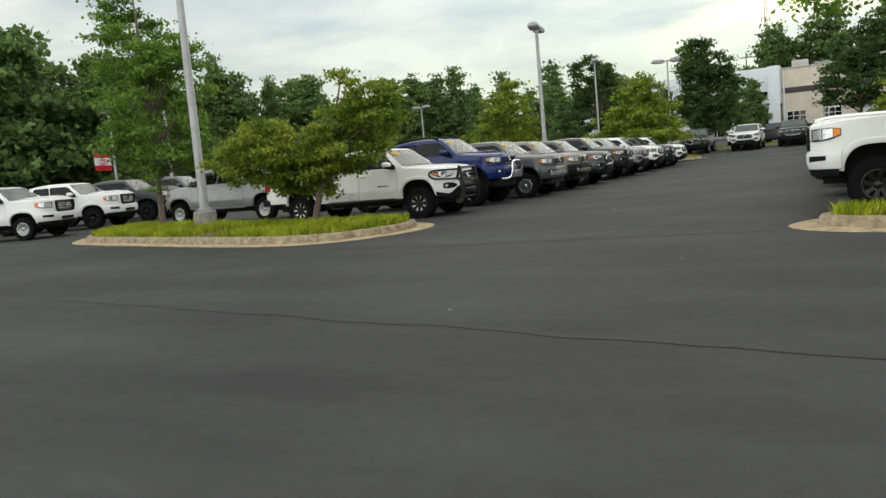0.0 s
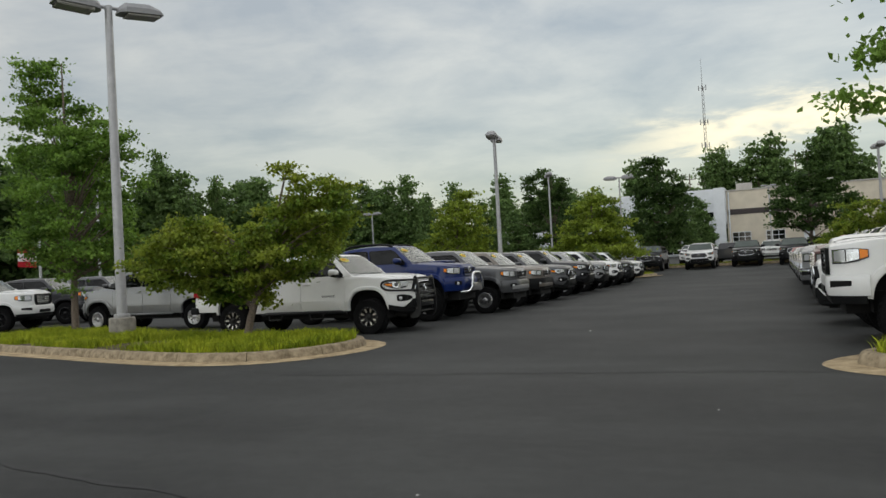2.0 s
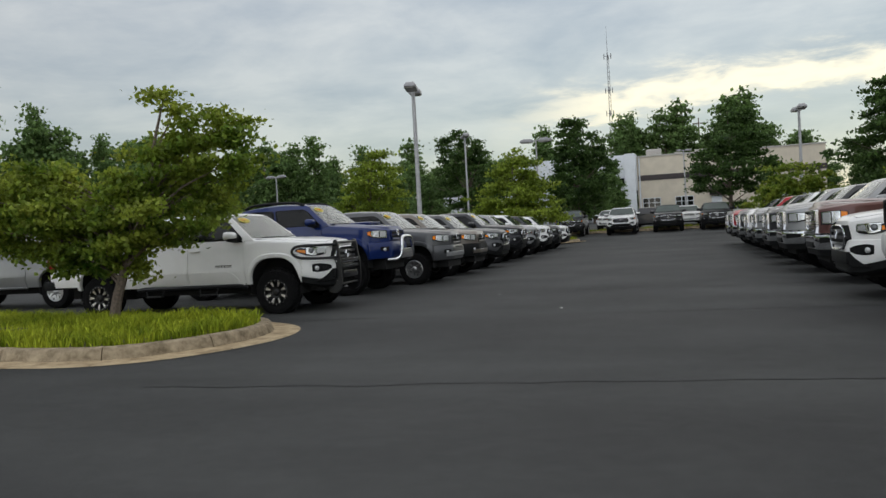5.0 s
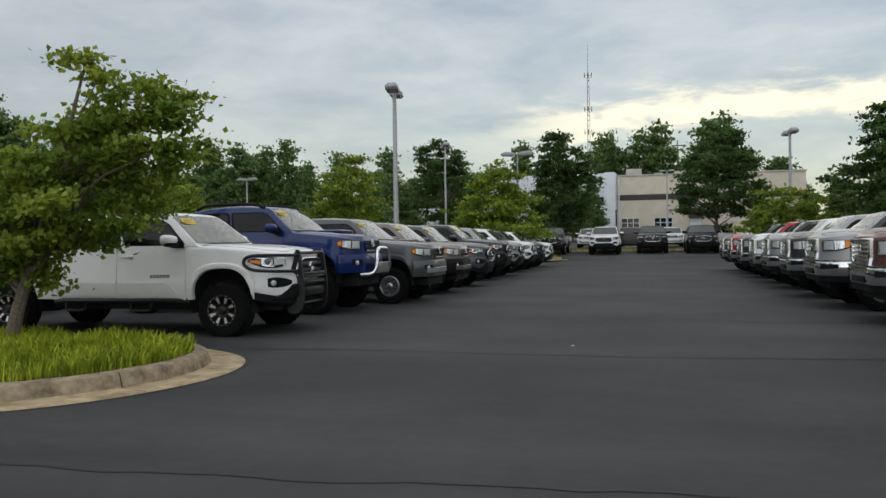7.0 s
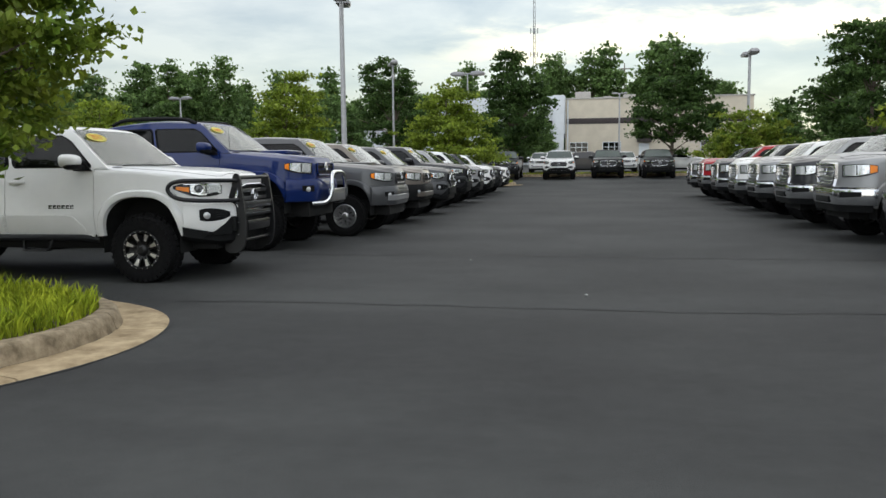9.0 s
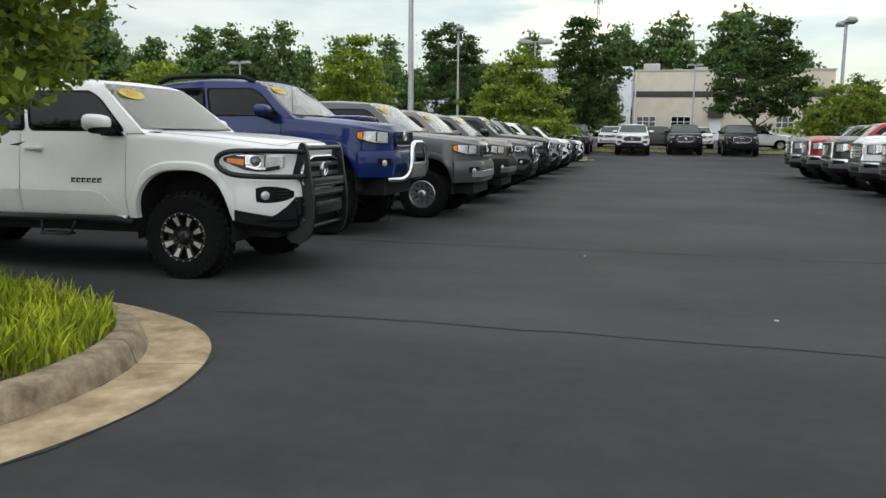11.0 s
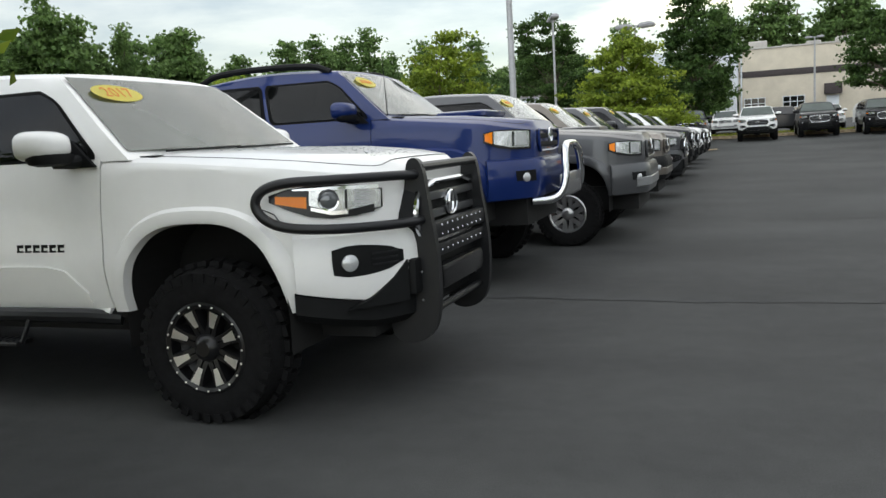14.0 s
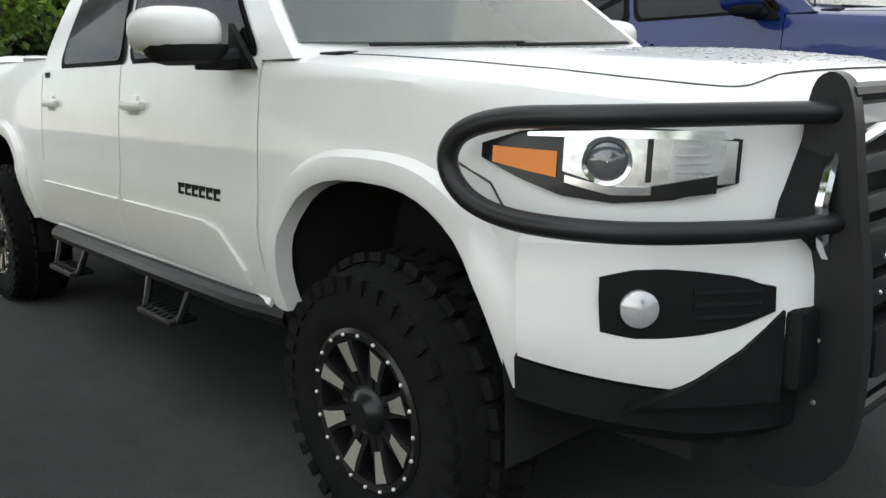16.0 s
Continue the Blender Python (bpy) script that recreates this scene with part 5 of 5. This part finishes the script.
    shape = [(-0.72, 0), (-1, 0.45), (-0.86, 1), (0.86, 1), (1, 0.45), (0.72, 0)] if style == "new" else [(-0.85, 0), (-1, 0.3), (-1, 0.95), (-0.95, 1), (0.95, 1), (1, 0.95), (1, 0.3), (0.85, 0)]
    bm = bmesh.new()
    rows = [[(x, gw * a * k, gz0 + (gz1 - gz0) * (0.5 + (b - 0.5) * k)) for a, b in shape] for x, k in ((FX - 0.02, 1.02), (gx, 1.0), (gx - 0.025, 0.95))]
    vr = grid_faces(bm, rows, True)
    cap(bm, vr[-1])
    grille = part("grille", bm, TRIM, root, "dark grille with horizontal bars")
    bm = bmesh.new()
    if big:
        zc_ = (gz0 + gz1) / 2
        grid_faces(bm, [[(x, gw * a * k, zc_ + (gz1 - gz0) * (b - 0.5) * q) for a, b in shape] for x, k, q in ((FX - 0.02, 1.14, 1.14), (gx + 0.028, 1.12, 1.11), (gx + 0.04, 1.02, 1.0), (gx + 0.03, 0.94, 0.86), (gx - 0.015, 0.92, 0.83))], True)
    else:
        pts = [(gx + 0.002, gw * a, gz0 + (gz1 - gz0) * b) for a, b in shape]
        tube(bm, smooth_line(pts + [pts[0]], 1), 0.014, 6)
    part("grille_surround", bm, CHROME if chrome or style == "new" else (TRIM if big else paint_mat), grille)
    nb = {"new": 3, "old": 2, "big": 4, "square": 5}[style]
    for i in range(nb):
        z = gz0 + (gz1 - gz0) * (i + 0.8) / (nb + 0.6)
        bm = bmesh.new()
        ww = gw * (0.88 if style == "new" else 0.95)
        hb, xf = (0.012, gx + 0.026) if big else (0.022, gx + 0.006)
        box(bm, gx - 0.02, xf, -ww, ww, z - hb, z + hb, 0.008)
        part("grille_bar", bm, CHROME if chrome and big else (P_GREY if style == "new" else TRIM), grille)
    bm = bmesh.new()
    ez = (gz0 + gz1) / 2 + 0.04
    for ra, rb in ((0.085, 0.06), (0.03, 0.055)):
        tube(bm, [(gx + 0.014, ra * math.cos(a), ez + rb * math.sin(a)) for a in np.linspace(0, 6.2832, 21)], 0.009, 6)
    part("emblem", bm, CHROME, grille, "chrome oval emblem")
    for sd in (-1, 1):
        if style == "new":
            fo = 0.056
            bm = patch(0.635, NOSE - 0.012, curve(0.712 + dz, 0.697 + dz, 0.696 + dz, 0.70 + dz, 0.712 + dz, 0.74 + dz), curve(0.812 + dz, 0.826 + dz, 0.827 + dz, 0.82 + dz, 0.808 + dz, 0.79 + dz), sd, fo, 14, 3, skirt=0.03)
            fog = part("fog_lamp_bezel", bm, TRIM, root)
            for zz in (0.735, 0.76, 0.785):
                part("bezel_rib", patch(0.76, NOSE - 0.03, const(zz + dz), const(zz + 0.008 + dz), sd, fo + 0.007, 6, 1, skirt=0.01), SATIN, fog)
            fx, fz = 0.69, 0.758 + dz
            bm = bmesh.new()
            rows = []
            for u in np.linspace(0, 1, 9):
                x = 0.68 + (NOSE - 0.68) * u
                sl = (wide(x + 0.004) - wide(x - 0.004)) / 0.008
                d = Vector((-sl, 1, 0)).normalized()
                z0_, z1_ = 0.535 + dz, dz + float(np.interp(u, [0, 0.4, 0.75, 1], [0.54, 0.585, 0.66, 0.74]))
                rows.append([(x + d.x * o, sd * (wide(x) + d.y * o), z) for o, z in ((0.03, z0_), (0.056, z0_ + 0.004), (0.058, z1_ - 0.004), (0.03, z1_))])
            vr = grid_faces(bm, rows)
            cap(bm, vr[0]), cap(bm, vr[-1])
            part("chin", bm, TRIM, root)
        else:
            fo = 0.062
            bm = patch(0.66, NOSE - 0.02, const(0.66 + dz), const(0.78 + dz), sd, fo + 0.003, 6, 3, skirt=0.02)
            fog = part("fog_lamp_bezel", bm, TRIM, root)
            fx, fz = 0.72, 0.72 + dz
        fy = side(fx, fz)
        d = Vector((-(side(fx + 0.01, fz) - side(fx - 0.01, fz)) / 0.02, 1, 0)).normalized()
        q = Vector((0, 0, 1)).rotation_difference(Vector((d.x, d.y * sd, 0)))
        mm = Matrix.Translation((fx + d.x * (fo + 0.002), sd * (fy + d.y * (fo + 0.002)), fz)) @ q.to_matrix().to_4x4()
        bm = bmesh.new()
        vr = grid_faces(bm, [[mm @ Vector((r * math.cos(a), r * math.sin(a), h)) for a in np.arange(20) * math.pi / 10] for r, h in ((0.039, -0.005), (0.039, 0.010), (0.034, 0.014), (0.015, 0.022), (0.001, 0.023))], True)
        if big:
            bm.free()
        else:
            part("fog_lamp", bm, LENS, fog)
    if big:
        bm = bmesh.new()
        box(bm, NOSE + 0.03, NOSE + 0.095, -0.34, 0.34, 0.60 + dz, 0.70 + dz, 0.015)
        part("lower_grille", bm, TRIM, root)
        bm = bmesh.new()
        vr = grid_faces(bm, [[(x, f * 0.42, hood(x) + 0.012 + 0.045 * (1 - f ** 4) * min(1.0, (x - XD) * 3)) for f in np.linspace(-1, 1, 9)] for x in np.linspace(XD + 0.02, NOSE - 0.06, 10)])
        low_ = [bm.verts.new((NOSE - 0.02, f * 0.44, hood(NOSE) - 0.01)) for f in np.linspace(-1, 1, 9)]
        for i in range(8):
            bm.faces.new((vr[-1][i], vr[-1][i + 1], low_[i + 1], low_[i]))
        part("bonnet_bulge", bm, paint_mat, root, angle=40)
    return root, side, gx


def bevel_plate(bm, outline, y0, y1, bevel=0.012):
    """A plate cut to an outline in x and z, between two y."""
    a = [bm.verts.new((x, y0, z)) for x, z in outline]
    b = [bm.verts.new((x, y1, z)) for x, z in outline]
    n = len(a)
    bm.faces.new(a), bm.faces.new(list(reversed(b)))
    for i in range(n):
        bm.faces.new((a[i], a[(i + 1) % n], b[(i + 1) % n], b[i]))


# the white truck with the brush guard
T = Matrix.Translation
hero, hside, hgx = pickup("pickup_truck", T((-9.26, 18.58, 0)), 0, P_WHITE, "white crew-cab pickup truck with black brush guard and lugged tyres", "new", "hero", sticker="2017", lift=-0.02, arch=0.055, track=0.085)
outline = smooth_line([(p[0], p[1], 0) for p in ((0.82, 0.275), (0.96, 0.29), (1.035, 0.40), (1.045, 0.70), (1.005, 0.98), (0.985, 1.165), (0.94, 1.205), (0.895, 1.17), (0.885, 0.98), (0.89, 0.72), (0.87, 0.60), (0.80, 0.50), (0.76, 0.36))], 2, True)
outline = [(p.x, p.y) for p in outline]
guards = []
for sd in (-1, 1):
    bm = bmesh.new()
    yc = sd * 0.43
    bevel_plate(bm, outline, yc - 0.022, yc + 0.022)
    bmesh.ops.bevel(bm, geom=[e for e in bm.edges if len(e.link_faces) == 2 and e.calc_face_angle(0) > 1.0], offset=0.012, segments=2, affect="EDGES")
    g0 = part("brush_guard_upright", bm, SATIN, hero, "black powder-coated brush guard plate")
    guards.append(g0)
    bm = bmesh.new()
    loop = smooth_line([(0.95, yc, 1.115), (0.91, sd * 0.56, 1.12), (0.72, sd * 0.85, 1.125), (0.44, sd * 0.97, 1.125), (0.36, sd * 0.985, 1.03), (0.46, sd * 0.97, 0.925), (0.72, sd * 0.90, 0.905), (0.92, sd * 0.62, 0.895), (0.97, yc, 0.895)], 3)
    tube(bm, loop, 0.023, 12)
    part("headlamp_hoop", bm, SATIN, g0)
    bm = bmesh.new()
    for z in (0.50, 0.64, 0.86):
        bmesh.ops.create_icosphere(bm, subdivisions=1, radius=0.007, matrix=T((0.95, yc - 0.024, z)))
    part("bolt", bm, ALLOY, g0)
for nm, pts, r in (("top_cross_bar", [(0.96, -0.43, 1.15), (0.96, 0.43, 1.15)], 0.024), ("lower_cross_bar", [(0.97, -0.43, 0.43), (0.97, 0.43, 0.43)], 0.02)):
    bm = bmesh.new()
    tube(bm, pts, r, 10)
    part(nm, bm, SATIN, hero)
bm = bmesh.new()
box(bm, 0.97, 1.02, -0.415, 0.415, 0.79, 0.875, 0.012)
box(bm, 0.97, 1.015, -0.415, 0.415, 0.70, 0.765, 0.01)
chan = part("guard_channel", bm, SATIN, hero)
bm = bmesh.new()
for z in (0.81, 0.855, 0.73):
    for i in range(9):
        bmesh.ops.create_icosphere(bm, subdivisions=1, radius=0.007, matrix=T((1.021 if z > 0.8 else 1.016, -0.32 + 0.08 * i, z)))
part("rivet", bm, CHROME, chan)
bm = bmesh.new()
box(bm, 0.96, 1.03, -0.34, 0.34, 0.53, 0.66, 0.03)
part("lower_skid_plate", bm, LENS_DARK, hero)
# door badge as plain bars, side rail with hoop steps, splash seams
bm = bmesh.new()
for i in range(6):
    x = -1.11 + 0.054 * i
    y = -(hside(x, 0.84) + 0.003)
    box(bm, x, x + 0.044, y - 0.004, y + 0.003, 0.822, 0.832, 0)
    box(bm, x + 0.004, x + 0.016, y - 0.004, y + 0.003, 0.830, 0.862, 0)
    box(bm, x + 0.022, x + 0.042, y - 0.004, y + 0.003, 0.846, 0.862, 0)
part("door_badge", bm, TRIM, hero, "black plain door badge", smooth=False)
bm = bmesh.new()
box(bm, -2.61, -2.55, -(hside(-2.6, 1.25) + 0.004), -(hside(-2.6, 1.25) - 0.002), 1.24, 1.265)
part("small_badge", bm, TRIM, hero, smooth=False)
for sd in (-1, 1):
    bm = bmesh.new()
    tube(bm, [(-0.55, sd * 0.84, 0.47), (-0.7, sd * 0.91, 0.495), (-1.6, sd * 0.92, 0.495), (-2.55, sd * 0.92, 0.495), (-2.72, sd * 0.86, 0.47)], 0.038, 10)
    rail = part("side_rail", bm, SATIN, hero, "black tubular side rail with drop steps")
    for xs_ in (-1.25, -2.32):
        bm = bmesh.new()
        tube(bm, [(xs_ + 0.18, sd * 0.93, 0.48), (xs_ + 0.15, sd * 0.97, 0.36), (xs_ - 0.15, sd * 0.97, 0.36), (xs_ - 0.18, sd * 0.93, 0.48)], 0.016, 6)
        box(bm, xs_ - 0.15, xs_ + 0.15, sd * 0.95 - 0.06, sd * 0.95 + 0.05, 0.345, 0.368, 0.008)
        for k in range(6):
            box(bm, xs_ - 0.13 + 0.045 * k, xs_ - 0.11 + 0.045 * k, sd * 0.95 - 0.05, sd * 0.95 + 0.04, 0.368, 0.374)
        part("drop_step", bm, SATIN, rail)
bm = bmesh.new()
for a, b in (((0.33, 1.02), (0.42, 0.98)), ((0.42, 0.98), (0.47, 0.90))):
    tube(bm, [(a[0], -(hside(a[0], a[1]) + 0.001), a[1]), (b[0], -(hside(b[0], b[1]) + 0.001), b[1])], 0.003, 4)
part("bumper_seam", bm, SEAM, hero)

# the lifted blue truck
blue, bside, bgx = pickup("pickup_truck", T((-9.32, 21.95, 0)), 0, P_BLUE, "lifted dark blue crew-cab pickup with chrome bull bar and roof rails", "old", "big", lift=0.20, sticker=True)
bm = bmesh.new()
for sd in (-1, 1):
    tube(bm, smooth_line([(0.78, sd * 0.55, 0.70), (0.98, sd * 0.42, 0.70), (1.06, sd * 0.38, 0.85), (1.04, sd * 0.34, 1.12), (1.03, sd * 0.20, 1.18), (1.03, 0, 1.18)], 3), 0.034, 12)
bar = part("bull_bar", bm, CHROME, blue, "polished chrome bull bar")
bm = bmesh.new()
box(bm, 0.99, 1.05, -0.36, 0.36, 0.72, 0.92, 0.02)
for k in range(9):
    box(bm, 1.05, 1.056, -0.30 + 0.07 * k, -0.27 + 0.07 * k, 0.74, 0.84)
part("bull_bar_skid", bm, ALLOY, bar)
for sd in (-1, 1):
    bm = bmesh.new()
    tube(bm, smooth_line([(-1.02, sd * 0.66, 1.95), (-1.2, sd * 0.68, 2.03), (-2.2, sd * 0.68, 2.03), (-2.42, sd * 0.66, 1.94)], 2), 0.03, 8)
    part("roof_rail", bm, TRIM, blue)
bm = bmesh.new()
tube(bm, [(-0.42, -0.80, 1.49), (-0.44, -0.80, 2.05)], 0.005, 5, 0.002)
part("aerial", bm, TRIM, blue)
bm = bmesh.new()
box(bm, -0.15, 0.35, -0.34, 0.34, 1.46, 1.53, 0.05)
part("hood_scoop", bm, P_BLUE, blue)

ROW = "pickups in the near row"
left_row = [(-8.66, 24.5, P_GREY, "charcoal grey pickup with silver alloy wheels", "old", 0.02, True), (-8.7, 27.4, P_TAN, "brownish grey pickup parked in the row", "old", -0.02, True),
            (-8.7, 30.3, P_GREY, "dark grey pickup parked in the row", "new", -0.04, True), (-8.75, 33.9, P_DARK, "dark charcoal pickup with chrome grille", "new", 0.04, True),
            (-8.75, 36.9, P_SILVER, "silver grey pickup parked in the row", "new", -0.02, False), (-8.75, 40.4, P_WHITE, "white pickup parked in the row", "new", -0.02, False),
            (-8.75, 43.6, P_DARK, "dark grey pickup near the row's end", "new", -0.06, False), (-8.75, 46.9, P_WHITE, "white pickup at the end of the row", "new", -0.08, False)]
for x, y, p, lab, st, lf, stk in left_row:
    r, sfun, gx = pickup("pickup_truck", T((x, y, ground_z(y))), 0, p, lab, st, "six" if st == "old" else "five", lift=lf, sticker=stk, group=ROW, chrome=(st == "new"), front_dark=(p is P_TAN))
    if y == 24.5:
        bm = bmesh.new()
        box(bm, -0.2, 0.3, -0.32, 0.32, 1.27, 1.34, 0.05)
        part("hood_scoop", bm, p, r)

OPP = "full-size pickups in the opposite row"
right_row = [(0.5, 14.75, P_WHITE, "white full-size pickup with black grille and black wheels", "big", 0.10, "black", False), (0.45, 17.75, P_WHITE, "white pickup with black lower bumper", "new", -0.08, "six", False),
             (0.52, 20.6, P_MAROON, "maroon-brown full-size pickup with chrome grille", "square", 0.0, "five", True), (0.38, 23.4, P_SILVER, "silver full-size pickup with chrome grille", "big", 0.02, "five", True),
             (0.38, 26.3, P_DARK, "dark grey full-size pickup with chrome bumper trim", "big", 0.0, "five", True), (0.38, 29.2, P_SILVER, "silver full-size pickup with broad chrome grille", "big", 0.0, "five", True),
             (0.38, 31.9, P_WHITE, "white full-size pickup with square chrome grille", "square", -0.02, "five", True), (0.38, 35.0, P_DARK, "black full-size pickup parked in the opposite row", "square", -0.02, "five", True),
             (0.38, 38.0, P_RED, "red full-size pickup with chrome grille", "square", 0.0, "five", "full"), (0.38, 41.0, P_GREY, "grey full-size pickup at the row's end", "square", -0.02, "five", "full")]
for x, y, p, lab, st, lf, wh, chm in right_row:
    pickup("pickup_truck", T((x, y, ground_z(y))), 180, p, lab, st, wh, lift=lf, width=0.99 if st != "new" else 0.93, group=OPP, chrome=chm)

FAR = "vehicles facing the aisle"
for x, y, p, lab, tn in ((-5.9, 60.0, P_WHITE, "white off-road vehicle facing down the aisle", -90), (-2.95, 61.0, P_BLACK, "black off-road vehicle facing down the aisle", -90), (0.05, 60.6, P_BLACK, "black off-road vehicle with chrome grille", -90),
                         (-9.3, 60.0, P_DARK, "dark pickup at the head of the row", -90)):
    pickup("off_road_vehicle", T((x, y, ground_z(y))), tn, p, lab, "new", "five", lift=-0.02, suv=True, group=FAR, category="car", chrome=True)
for x, y, p, lab, tn in ((-7.6, 72, P_WHITE, "white car behind the grassy strip", -90), (-4.4, 71, P_DARK, "dark car behind the grassy strip", 90), (-1.4, 72, P_WHITE, "white car near the building", -90), (3.5, 70, P_WHITE, "white car near the building", 0),
                         (-11.5, 72, P_SILVER, "silver car behind the grassy strip", -90)):
    pickup("parked_car", T((x, y, ground_z(y))), tn, p, lab, "old", "six", lift=-0.16, s=0.95, suv=True, group="cars by the building", category="car")

LEFT = "pickups by the woods"
for x, y, p, lab, tn in ((-24.0, 18.6, P_WHITE, "white full-size pickup with dark grille near the woods", 20), (-25.2, 22.4, P_WHITE, "white full-size pickup with black wheels near the woods", 20),
                         (-26.2, 26.0, P_DARK, "dark grey full-size pickup near the woods", 20), (-26.8, 29.6, P_GREY, "grey full-size pickup near the woods", 20)):
    pickup("pickup_truck", T((x, y, 0)), tn, p, lab, "big", "six" if y < 20 else "black", width=0.99, lift=-0.02, group=LEFT)
pickup("pickup_truck", T((-19.45, 21.2, 0)), 180, P_SILVER, "silver crew-cab pickup parked behind the island", "new", "six", lift=-0.04, chrome=False)
